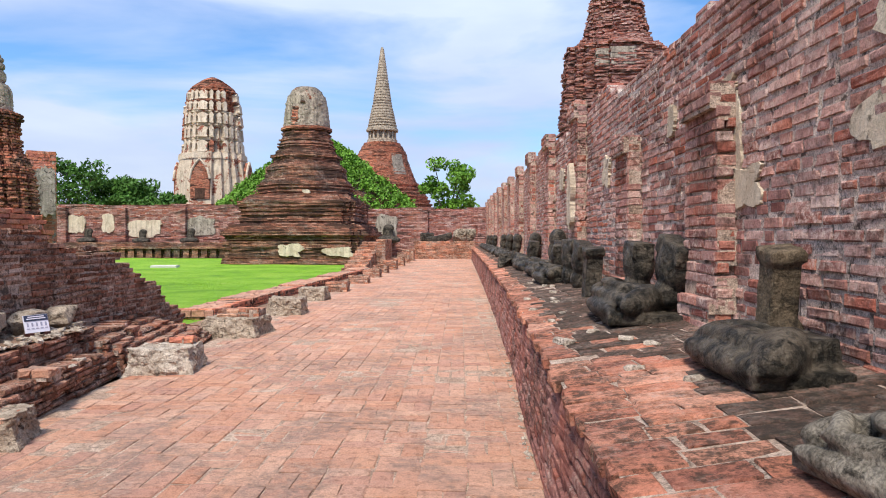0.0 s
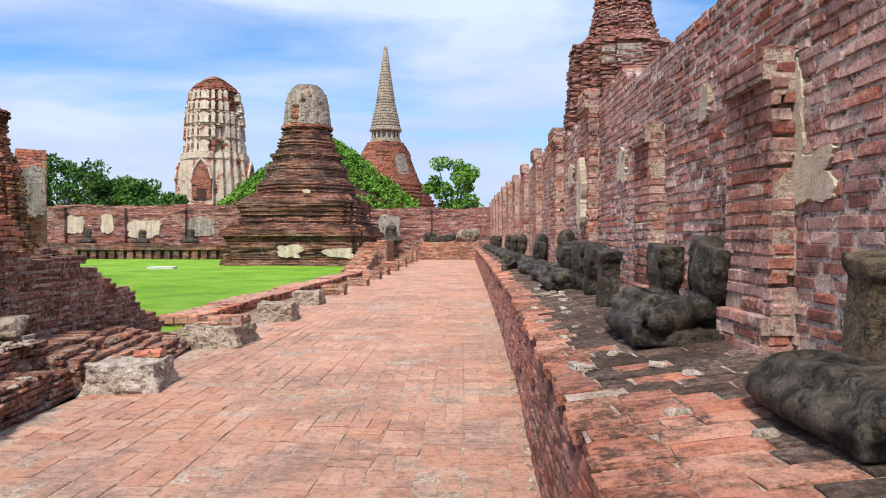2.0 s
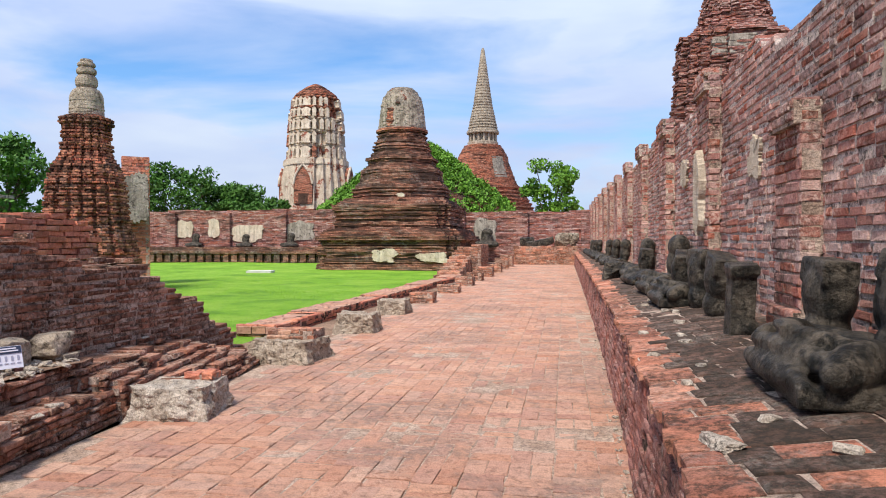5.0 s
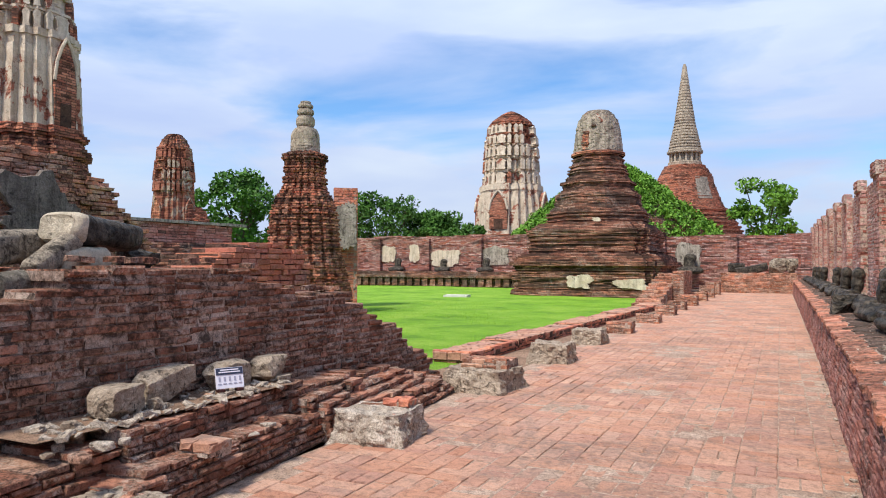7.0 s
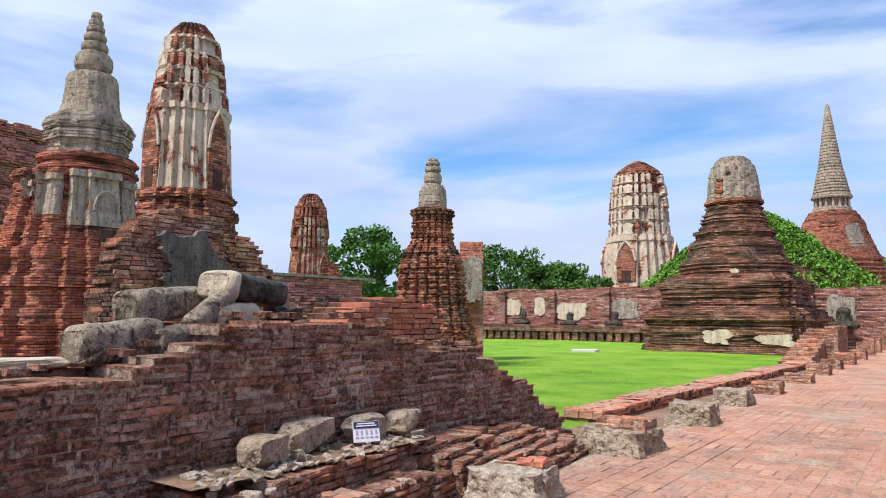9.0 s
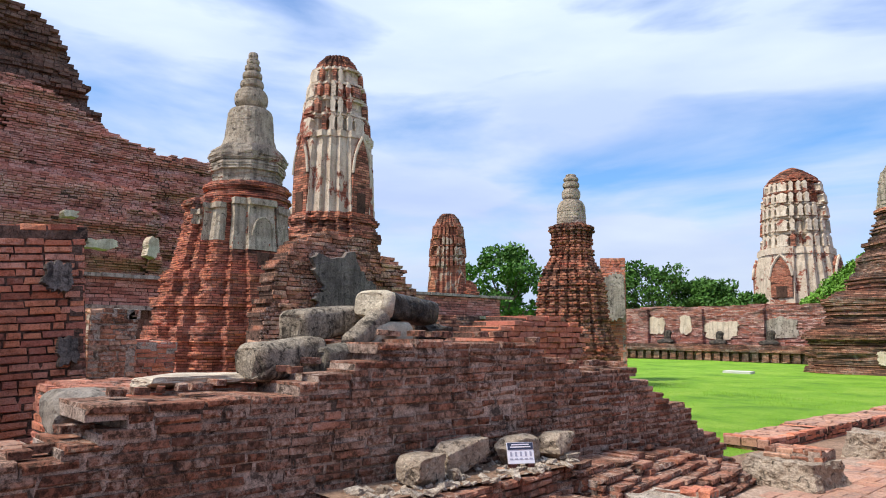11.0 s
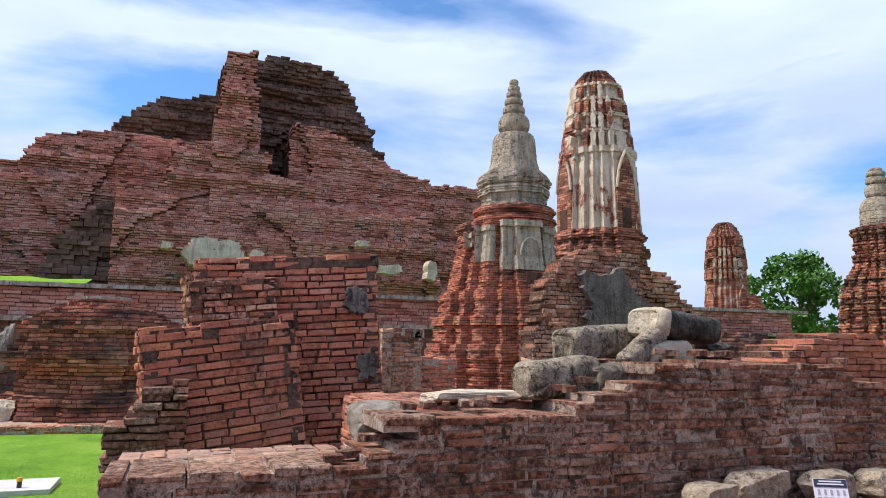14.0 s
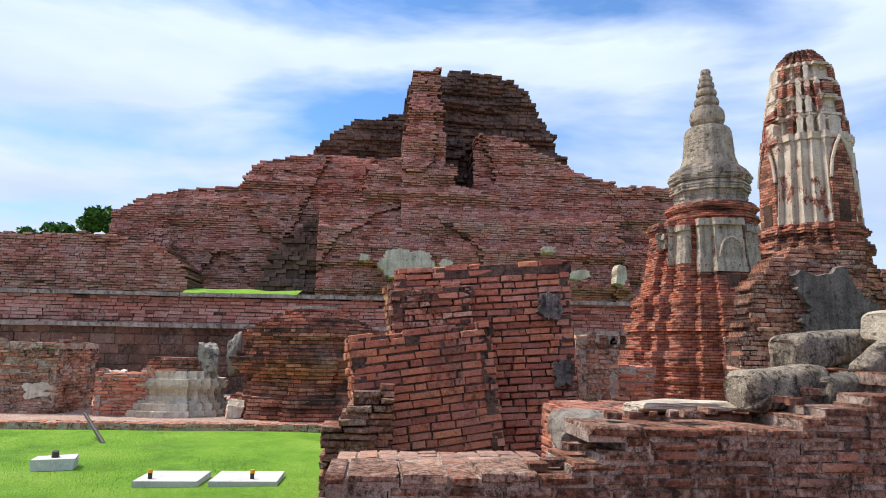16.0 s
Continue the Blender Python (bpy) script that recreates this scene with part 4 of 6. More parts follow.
def ringed_chedi():
    """The chedi beside the leaning block: red folded foot, plastered niche zone, collar, bell and rings."""
    t = thing("ringed_chedi", (-18.07, 10.87, 0), "slim brick chedi with stucco bell and ringed finial", "chedi", turn=0)
    foot = [(-0.1, 2.4), (0.3, 2.36), (0.34, 2.2)] + lipped(0.35, 2.16, 1.1, 2.2, 0.38, 0.08) + [(1.12, 2.1), (1.3, 2.14), (1.34, 2.26), (1.7, 2.22), (1.74, 2.02), (2.2, 2.0), (2.24, 2.12), (2.45, 2.08), (2.5, 1.92), (2.9, 1.84), (2.94, 1.92), (3.1, 1.86), (3.22, 1.66), (3.72, 1.56), (4.2, 1.42), (4.7, 1.38), (4.9, 1.36), (4.95, 1.44), (5.12, 1.38)]
    off = (-0.12, -0.2, 0)
    put("foot", stack(foot, FD, 0.062, 11, 0.03, 0.022, base=off), M_RED2, t)
    for a0, a1, z0, z1 in ((-62, -34, 3.95, 4.95), (-34, 20, 3.72, 5.1), (20, 46, 3.1, 5.0), (-80, -62, 4.4, 4.8)):
        put("stucco", stack([(z0, float(np.interp(z0, [3.1, 3.72, 4.2, 5.1], [1.72, 1.60, 1.47, 1.42]))), (4.2 if z0 < 4.2 else z0 + 0.1, 1.48), (z1 - 0.2, 1.43), (z1 - 0.16, 1.52), (z1, 1.5)], sector(FD, a0, a1, 0.85), 0.12, 20, 0.012, 0.008, base=off), M_BELLPL, t)
    put("cornice", stack([(5.1, 1.05), (5.2, 1.22), (5.32, 1.14), (5.36, 1.06), (5.45, 1.14), (5.55, 1.2), (5.64, 1.08)], RO, 0.05, 21, 0.03, 0.02), M_RED2, t)
    put("collar", stack([(5.6, 1.08), (5.66, 0.98), (5.74, 0.9), (5.98, 0.93), (6.02, 0.99), (6.2, 1.0), (6.24, 0.95), (6.3, 1.02), (6.46, 1.05), (6.52, 0.98), (6.62, 0.96), (6.68, 0.86), (6.74, 0.8)], OC, 0.04, 12, 0.02, 0.01), M_BELL, t)
    put("bell", stack([(6.72, 0.79), (6.84, 0.74), (7.0, 0.69), (7.44, 0.645), (7.7, 0.63), (7.78, 0.6), (7.86, 0.53), (7.9, 0.42), (7.94, 0.34)], RO, 0.05, 13, 0.014, 0.006), M_BELLPL, t)
    ring = beads((7.92, 8.5, 0.47), (8.5, 8.79, 0.335), (8.79, 9.04, 0.28), (9.04, 9.25, 0.23), (9.25, 9.43, 0.185), (9.43, 9.62, 0.14))
    put("finial", stack(ring, RO, 0.017, 14, 0.006, 0.002), M_BELLPL, t)
    m = pose(*off, 0, 0, 0) @ pose(1.52, 0, 4.45, 0, 0, -90)
    arc = MB()
    q = np.linspace(0.0, math.pi, 13)
    for q0, q1 in zip(q, q[1:]):
        limb(arc, m @ Vector((0.3 * math.cos(q0), 0.03, 0.5 * math.sin(q0) - 0.35)), m @ Vector((0.3 * math.cos(q1), 0.03, 0.5 * math.sin(q1) - 0.35)), 0.03, 0.03, 6)
    put("niche_arch", arc, M_BELLPL, t)
    # the niche's void as a solid block, its darkness put into the colour
    pl = MB()
    box(pl, m, (-0.16, -0.3, -1.5), (0.2, 0.14, -0.78), np.random.RandomState(3), 0.04)
    put("niche_recess", pl, M_HOLESHADE, t)
    return t


M_RED2 = masonry_mat("courses_red", RED, soot=0.3, course=0.065, length=0.28, lime=0.25)
ringed_chedi()


def small_chedi():
    t = thing("small_chedi", (-13.95, 20.4, 0), "eroded red-brown brick chedi with a stubby ringed top", "chedi", turn=20)
    put("foot", stack([(0, 1.5), (0.86, 1.4), (1.5, 1.25), (2.17, 1.1), (2.73, 1.04), (3.11, 1.0), (3.5, 0.93), (3.68, 0.88), (3.87, 0.76), (4.06, 0.68), (4.64, 0.62), (4.9, 0.61), (4.98, 0.66), (5.1, 0.68), (5.16, 0.6), (5.22, 0.5)], RB, 0.06, 15, 0.05, 0.045), M_FARRED, t)
    put("bell", stack([(5.2, 0.46), (5.3, 0.48), (5.79, 0.46), (5.9, 0.42), (6.0, 0.35), (6.05, 0.2)], RO, 0.05, 16, 0.012, 0.008), M_BELLPL, t)
    put("finial", stack(beads((6.04, 6.44, 0.31), (6.44, 6.67, 0.28), (6.67, 6.83, 0.25), (6.83, 6.92, 0.18)), RO, 0.017, 17, 0.006, 0.003), M_BELLPL, t)
    return t


small_chedi()

# ---- the great ruined mound ----


def mass(name, parent, X, pts, mat, seed, batter=0.12, ch=0.115, bl=0.4, z0=0.0, jit=0.05, depth=3.0, relief=1.0):
    """Courses facing +x on the plane x = X, below the profile pts of (y, z)."""
    ys = [p[0] for p in pts]
    y1 = ys[-1]
    prof = steps(*pts)
    top = lambda u: prof(y1 - u) + 0.16 * noise.noise((u * 1.3, X, 0)) + 0.1 * noise.noise((u * 4, X, 3))
    b, c, _ = laid(pose(X, y1, 0, 0, 0, -90), y1 - ys[0], top, z0=z0, ch=ch, bl=bl, seed=seed, depth=depth, jit=jit, chamf=0.014, gap=0.017, wob=0.012,
                   front=lambda u, z: -batter * (1.9 * math.floor(z / 1.9 + 0.4 * noise.noise((u * 0.15, 0, X))) + 0.2 * z) + relief * (0.3 * noise.noise((u * 0.3, z * 0.3, X)) + 0.5 * noise.noise((u * 0.12, z * 1.6, X)) + 0.3 * round(1.6 * noise.noise((u * 0.2, 0.12 * z, X + 5)))))
    ob = put(name, b, mat, parent)
    tagged(ob, kind="stuff")
    put("core", c, M_DARKMORTAR, parent)
    return ob


M_MOUNDB = brick_mat("mound_brick", [(0.34, 0.13, 0.095), (0.64, 0.27, 0.20), (0.50, 0.19, 0.14), (0.74, 0.38, 0.30), (0.58, 0.21, 0.15), (0.26, 0.10, 0.075)], soot=0.3, lime=0.7, scale=0.5)


def mound():
    t = thing("great_prang_ruin", (0, 0, 0), "vast collapsed prang of dark red brick, stepped and eroded", "ruin")
    mass("front_block", t, -35.5, [(-1.4, 9.3), (0.8, 9.5), (1.0, 11.5), (3.0, 12.1), (5.8, 11.7), (5.9, 10.6), (8.8, 10.1), (9.1, 9.1), (14.8, 8.8), (15.1, 6.1)], M_MOUNDB, 201, 0.1, z0=0.0)
    mass("pillar", t, -36.4, [(2.9, 12.4), (3.5, 16.9), (4.8, 17.2), (5.3, 12.5)], M_MOUNDB, 202, 0.03, z0=6)
    mass("right_shoulder", t, -37.0, [(7.0, 10.9), (7.2, 14.0), (8.8, 13.9), (11.0, 13.0), (12.3, 12.4), (13.6, 11.8), (15.9, 11.2), (22, 11.3)], M_MOUNDB, 203, 0.08, z0=0.0)
    mass("crown", t, -40.0, [(-2.3, 13.3), (-0.8, 14.9), (1.2, 15.7), (3.2, 16.2), (3.5, 17.9), (6.0, 18.8), (8.5, 18.7), (10.3, 18.1), (11.2, 17.0), (12.1, 15.6), (12.8, 14.0), (13.5, 12.9)], M_LATERB, 204, 0.05, z0=6, ch=0.2, bl=0.5, jit=0.14, relief=1.6)
    mass("left_wing", t, -39.0, [(-13.1, 8.9), (-11.4, 9.9), (-9.2, 10.5), (-6.1, 10.8), (-5.2, 12.3), (-2.0, 12.8), (3.3, 12.9)], M_MOUNDB, 205, 0.06, z0=0.0)
    mass("rubble_slope", t, -36.6, [(-4.6, 4.7), (-3.8, 6.8), (-2.7, 8.2), (-1.2, 9.3), (0, 9.0)], M_LATERB, 206, 0.12, z0=0.0, ch=0.24, bl=0.6, jit=0.16)
    return t


M_LATERB = brick_mat("laterite_block", [(0.11, 0.065, 0.048), (0.22, 0.125, 0.09), (0.16, 0.085, 0.062), (0.26, 0.17, 0.13)], soot=0.7, lime=0.2, scale=0.5)
mound()


def terrace():
    t = thing("terrace", (0, 0, 0), "two-tiered dark brick retaining wall below the great ruin", "terrace", kind="structure")
    mass("upper_tier", t, -26.0, [(-26, 3.4), (-11.5, 3.4), (2.9, 3.5), (30, 3.6)], M_MOUNDB, 211, 0.0, ch=0.13, bl=0.5, jit=0.03, depth=1.0, relief=0.15)
    mass("lower_tier", t, -24.0, [(-26, 2.2), (-2.6, 2.35), (30, 2.35)], M_LATERB, 212, 0.0, ch=0.33, bl=0.75, jit=0.03, depth=2.2, relief=0.12)
    for nm, x, z in (("upper_coping", -25.85, 3.42), ("lower_coping", -23.85, 2.24)):
        mb = MB()
        rc = np.random.RandomState(9)
        y = -26.0
        while y < 30:
            L = rc.uniform(0.6, 1.4)
            box(mb, Matrix(), (x - 1.6, y, z + 0.004 * y), (x + rc.uniform(0.0, 0.08), y + L - 0.02, z + 0.13 + 0.004 * y), rc, 0.012)
            y += L
        tagged(put(nm, mb, M_GREYPL, t, "pale weathered coping stones"), kind="stuff")
    mass("side_wall", t, -32.0, [(-26, 6.5), (-15.4, 6.5), (-10.4, 6.6), (-7.9, 6.2), (-6.9, 5.2), (-6.7, 4.0)], M_MOUNDB, 213, 0.03, z0=0.0, jit=0.04, relief=0.3)
    return t


terrace()

# ---- trees ----
for i, (x, y, h, s) in enumerate([(-38, 66, 8.6, 4.0), (-33, 68, 6.4, 3.4), (-35.5, 70, 6.8, 3.6), (-28.5, 66, 5.2, 2.6), (-42, 60, 7.5, 3.5)]):
    tree("tree", x, y, 0, h, s, "leafy green tree behind the far wall", 300 + i)
tree("tree", -1.4, 70, 0, 8.9, 2.9, "open-crowned young tree behind the far wall", 310, mat=M_VINE, clumps=30, per=110, low=0.42)
tree("tree", -40.8, 46.5, 0, 8.9, 3.6, "dense green tree behind the ruins", 311)


# ---- things of stone and brick, near the path ----


def rock(name, at, size, seed, mat, label, category="stone", group="", turn=0.0, sub=4, rough=0.2, sharp=0.9):
    """A broken stone with flat facets."""
    bm = bmesh.new()
    bmesh.ops.create_icosphere(bm, subdivisions=sub, radius=1.0)
    rng = np.random.RandomState(seed)
    cuts = rng.normal(size=(9, 3))
    cuts /= np.linalg.norm(cuts, axis=1)[:, None]
    cuts = np.vstack([cuts, [(0, 0, 1), (1, 0.1, 0), (-0.1, 1, 0), (-1, 0, 0.1), (0, -1, 0)]])
    lim = rng.uniform(0.72, 1.0, len(cuts)) * sharp
    for v in bm.verts:
        p = np.array(v.co)
        p = 0.25 * p + 0.75 * p / max(abs(p))
        for c, l in zip(cuts, lim):
            d = p @ c
            if d > l:
                p = p - c * (d - l) * 0.97
        q = Vector(p)
        q += q.normalized() * rough * 0.5 * noise.noise(q * 2.3 + Vector((seed, 0, 0)))
        q += q.normalized() * rough * 0.4 * noise.noise(q * 6 + Vector((0, seed, 0)))
        q += q.normalized() * rough * 0.2 * noise.noise(q * 15 + Vector((0, 0, seed)))
        v.co = Vector((q.x * size[0] / 1.95, q.y * size[1] / 1.95, q.z * size[2] / 1.95))
    lo = min(v.co.z for v in bm.verts)
    for v in bm.verts:
        v.co.z -= lo + 0.01
    me = bpy.data.meshes.new(name)
    bm.to_mesh(me)
    bm.free()
    me.materials.append(mat)
    ob = new(name, me)
    ob.matrix_basis = pose(*at, 0, 0, turn)
    return tagged(ob, label, category, group)


TOPM = Matrix(((1, 0, 0, 0), (0, 0, -1, 0), (0, 1, 0, 0), (0, 0, 0, 1)))   # x stays, y looks up, z runs to -y


def brick_block(name, m, w, d, h, mat, label, category="brickwork", ch=0.07, bl=0.28, seed=1, mortar=None, ragged=0.03, jit=0.014, faces="+x -y +y top", gap=0.013, top_mat=None, group="", pick=None, prof=None):
    """A block of laid bricks, w along x and d along y, its foot at the pose m."""
    core = MB()
    t = lambda u, s=0: h + ragged * (noise.noise((u * 3.1 + seed, s, 0)) + 0.6 * noise.noise((u * 9, s + seed, 0)))
    hh = h - ragged - 0.03
    box(core, Matrix(), (-w / 2 + 0.04, -d / 2 + 0.04, 0), (w / 2 - 0.04, d / 2 - 0.04, hh))
    ob = put(name, core, mortar or M_MORTAR, None, label, category, group)
    ob.matrix_basis = m
    for i, f in enumerate(faces.split()):
        if f == "+x":
            a, L, T = pose(w / 2, d / 2, 0, 0, 0, -90), d, (lambda u: t(u, 1))
            if prof:
                T = lambda u: prof(d / 2 - u)
        elif f == "-y":
            a, L, T = pose(w / 2, -d / 2, 0, 0, 0, 180), w, (lambda u: t(u, 2))
        elif f == "+y":
            a, L, T = pose(-w / 2, d / 2, 0, 0, 0, 0), w, (lambda u: t(u, 3))
        elif f == "-x":
            a, L, T = pose(-w / 2, -d / 2, 0, 0, 0, 90), d, (lambda u: t(u, 4))
        else:
            a, L, T = Matrix.Translation((-w / 2, d / 2, h - 0.012)) @ TOPM, w, (lambda u: d)
        b, c, s = laid(a, L, T, ch=ch if f != "top" else 0.15, bl=bl, seed=seed * 7 + i, jit=jit if f != "top" else 0.008, gap=gap, depth=min(0.12, w * 0.4, d * 0.4), pick=pick if f == "+x" else None)
        if b.n:
            tagged(put("brickwork", b, (top_mat or mat) if f == "top" else mat, ob), kind="stuff")
        if c.n:
            put("joints", c, mortar or M_MORTAR, ob)
        if s:
            singles("brick", s, mat, ob)
    return ob


for i, (x, z, w, h) in enumerate([(-9.0, 0.75, 1.7, 1.0), (-6.5, 0.65, 2.2, 0.75), (-8.3, 3.9, 0.6, 0.3)]):
    patch("plaster_flake", pose(x, 36.2 if z < 2 else 37.0, z, 0, 0, 180), w, h, M_PLASTER, "white plaster remaining on the chedi's foot", 910 + i, 0.12, 0.45)
# the stubs of pillars along the path
STUBS = [(-3.32, 18.5, 0.58, 0.62, 0.26), (-3.2, 21.7, 0.62, 0.66, 0.23), (-3.22, 25.0, 0.6, 0.66, 0.3), (-3.25, 27.9, 0.6, 0.7, 0.32), (-3.2, 31.0, 0.65, 0.7, 0.42), (-3.2, 34.8, 0.7, 0.7, 0.4), (-3.2, 38.5, 0.7, 0.7, 0.6), (-3.2, 42, 0.7, 0.7, 0.7)]
for i, (x, y, w, d, h) in enumerate(STUBS):
    brick_block("pillar_stub", pose(x, y, -0.02, 0, 0, random.uniform(-3, 3)), w, d, h + 0.02, M_BROWN, "worn stub of a brick pillar beside the path", "pillar", seed=400 + i, ragged=0.07, group="stubs along the path")
def battered(name, m, w, d, h, mat, label, seed):
    """A squat plastered stub: a block a little wider at its foot, rough all over."""
    bm = bmesh.new()
    bmesh.ops.create_cube(bm, size=1.0)
    bmesh.ops.subdivide_edges(bm, edges=bm.edges[:], cuts=22, use_grid_fill=True)
    for v in bm.verts:
        k = 1.14 - 0.2 * (v.co.z + 0.5)
        p = Vector((v.co.x * w * k, v.co.y * d * k, (v.co.z + 0.5) * h))
        o = Vector((v.co.x, v.co.y, 0.3 * v.co.z)).normalized()
        q = p * 5 + Vector((seed, 0, 0))
        v.co = p + o * (0.05 * noise.noise(q) + 0.03 * noise.noise(q * 3) + 0.015 * noise.noise(q * 8)) + Vector((0, 0, 0.025 * noise.noise(q * 1.3)))
    me = bpy.data.meshes.new(name)
    bm.to_mesh(me)
    bm.free()
    me.materials.append(mat)
    ob = new(name, me)
    ob.matrix_basis = m
    return tagged(ob, label, "pillar", "stubs along the path")


for i, (x, y, w, d, h, tn, lb) in enumerate([(-3.22, 7.45, 0.64, 0.56, 0.23, 8, "plastered pillar stub with a broken pale top"), (-3.32, 10.2, 0.76, 0.68, 0.24, -6, "low pillar stub of rubble and grey plaster"), (-3.35, 4.75, 0.54, 0.46, 0.19, 14, "broken pillar stub with pale plaster and brick"), (-3.3, 13.0, 0.62, 0.58, 0.27, 4, "low pillar stub of rubble and grey plaster"), (-3.4, 15.9, 0.58, 0.58, 0.25, -3, "low pillar stub of rubble and grey plaster")]):
    o = battered("pillar_stub", pose(x, y, -0.03, 0, 0, tn), w, d, h + 0.06, M_RUBBLE if i == 0 else M_BLOCK, lb, 431 + i)
    b, c, _ = laid(Matrix.Translation((-w * 0.42, d * 0.42, h + 0.055)) @ TOPM, w * 0.84, lambda u: d * 0.84, ch=0.14, bl=0.25, seed=440 + i, jit=0.01, gap=0.012, depth=0.06, keep=lambda u, v, q=w: u > q * 0.35 or v < 0.2)
    tagged(put("brickwork", b, M_BROWN, o), kind="stuff")
brick_block("loose_masonry", pose(-3.3, 10.3, 0.26, 0, 0, 4), 0.62, 0.5, 0.12, M_BROWN, "a few old bricks capping the pillar stub", "brickwork", seed=437, faces="+x -y top")
brick_block("loose_masonry", pose(-3.1, 7.62, 0.27, 0, 0, 9), 0.26, 0.24, 0.07, M_RED, "loose red brick lying on the stub", "brick", seed=438, faces="+x -y top")

# kerb of flat bricks between lawn and path
for i, y in enumerate(np.arange(12.3, 27.2, 2.1)):
    x = -4.75 + 0.035 * (y - 12)
    brick_block("kerb", pose(x, y + 1.0, -0.05, 0, 0, -1.5), 0.7, 2.06, 0.2 + 0.04 * (i % 2), M_RED, "flat kerb of pinkish bricks along the lawn", "kerb", seed=450 + i, ragged=0.01, top_mat=M_PAVE, group="kerb along the lawn", mortar=M_DARKMORTAR)
sheet("verge", -4.6, -3.2, 8.5, 45, -0.022, M_EARTH, 40, 0.02, label="strip of bare brown earth beside the path", category="earth", kind="structure")

# stair and cheek of the bell chedi
for k in range(9):
    brick_block("stair_step", pose(-4.45, 28.6 + 0.75 * k, -0.02, 0, 0, 0), 0.95, 0.78, 0.2 + 0.13 * k, M_BROWN, "narrow worn brick step climbing to the chedi", "step", seed=470 + k, ch=0.1, bl=0.35, group="chedi stair", ragged=0.02)
brick_block("stair_cheek", pose(-3.75, 33.6, 0, 0, 0, 0), 0.45, 3.0, 1.35, M_BROWN, "sloping brick cheek wall with grey plaster remains", "wall", seed=480, ragged=0.08)

# ---- ledges in front of the hall wall ----
def strata(name, x, y, turn, length, top, label, seed, ch=0.05, depth=0.6, bl=0.22, jit=0.022):
    """Ragged thin courses that face the path: they run from (x, y) towards -y, turned by a few degrees."""
    return wall_of(name, pose(x, y, 0, 0, 0, -90 + turn), length, lambda u: top(u) + 0.03 * noise.noise((u * 3.0, seed, 0)) + 0.02 * noise.noise((u * 11, seed, 2)), M_STRATA, label, "ledge", mortar=M_OLDMORTAR,
                   ch=ch, bl=bl, seed=seed, depth=depth, jit=jit, gap=0.011, wob=0.006, chamf=0.009,
                   front=lambda u, z: -0.12 * z + 0.035 * noise.noise((u * 2.2, 0, seed)) + 0.045 * noise.noise((u * 0.9, z * 9, seed)))


strata("low_ledge", -3.60, 7.22, 7, 2.35, steps((0, 0.22), (0.35, 0.31), (2.0, 0.30), (2.35, 0.26)), "low ragged brick footing along the path edge", 501)
strata("low_ledge", -3.33, 4.86, 3, 3.3, steps((0, 0.22), (1.0, 0.27), (3.3, 0.3)), "broken brick footing beside the path", 505, jit=0.035)
strata("upper_ledge", -3.84, 7.42, 6, 2.3, steps((0, 0.38), (0.25, 0.5), (2.3, 0.52)), "stepped brick ledge with a dusty top", 502, ch=0.056, depth=0.5)
strata("upper_ledge", -3.66, 5.1, 4, 3.4, steps((0, 0.45), (0.5, 0.42), (1.4, 0.44), (3.4, 0.4)), "broken brick ledge below the hall wall", 503, ch=0.056, jit=0.035)
for k in range(6):
    strata("slanting_course", -3.66 - 0.08 * k, 10.45 - 0.22 * k, 8, 3.05 - 0.12 * k, steps((0, 0.07 + 0.05 * k), (0.6, 0.09 + 0.068 * k), (3.0, 0.11 + 0.075 * k)), "ragged course of bricks stepping up to the wall", 510 + k, ch=0.056, bl=0.27, depth=0.6)
rl = np.random.RandomState(58)
for k in range(56):
    y = rl.uniform(2.6, 9.4)
    xf = -3.6 + 0.12 * (7.2 - y) if y < 7.2 else -3.75 - 0.08 * (y - 7.2)
    x = xf - rl.uniform(0.03, 0.62)
    zt = (0.30 if x > xf - 0.24 else 0.5) if y < 7.2 else 0.14 + 0.6 * (xf + 0.1 - x)
    if y < 5.1:
        zt -= 0.05
    wd = rl.uniform(0.05, 0.14)
    rock("brick_rubble", (x, y, zt - 0.015), (wd, wd * rl.uniform(0.7, 1.7), rl.uniform(0.03, 0.075)), 5300 + k, (M_RUBBLE, M_STRATA, M_BROWN, M_BLOCK)[k % 4], ("chipped pale fragment of brick and mortar", "broken dark sooty brick", "broken dark red brick", "flat grey fragment of old brick")[k % 4], "rubble", "rubble on the ledge", rl.uniform(0, 180), sub=2, rough=0.08)
mb = MB()
rngd = np.random.RandomState(77)
for k in range(150):
    s = rngd.uniform(0.01, 0.032)
    x, y = rngd.uniform(-4.28, -3.75), rngd.uniform(4.7, 7.0)
    box(mb, pose(x, y, 0.515, rngd.uniform(-25, 25), rngd.uniform(-25, 25), rngd.uniform(0, 180)), (-s * 1.4, -s, 0), (s * 1.4, s, s * 0.9), rngd, s * 0.3)
put("gravel", mb, M_RUBBLE, None, "scattered brick chips and gravel on the ledge", "gravel", kind="stuff")
sheet("dust_bed", -4.29, -3.8, 4.6, 6.95, 0.516, M_EARTH, 24, 0.02, label="brown dusty earth on top of the ledge", category="earth", kind="structure")
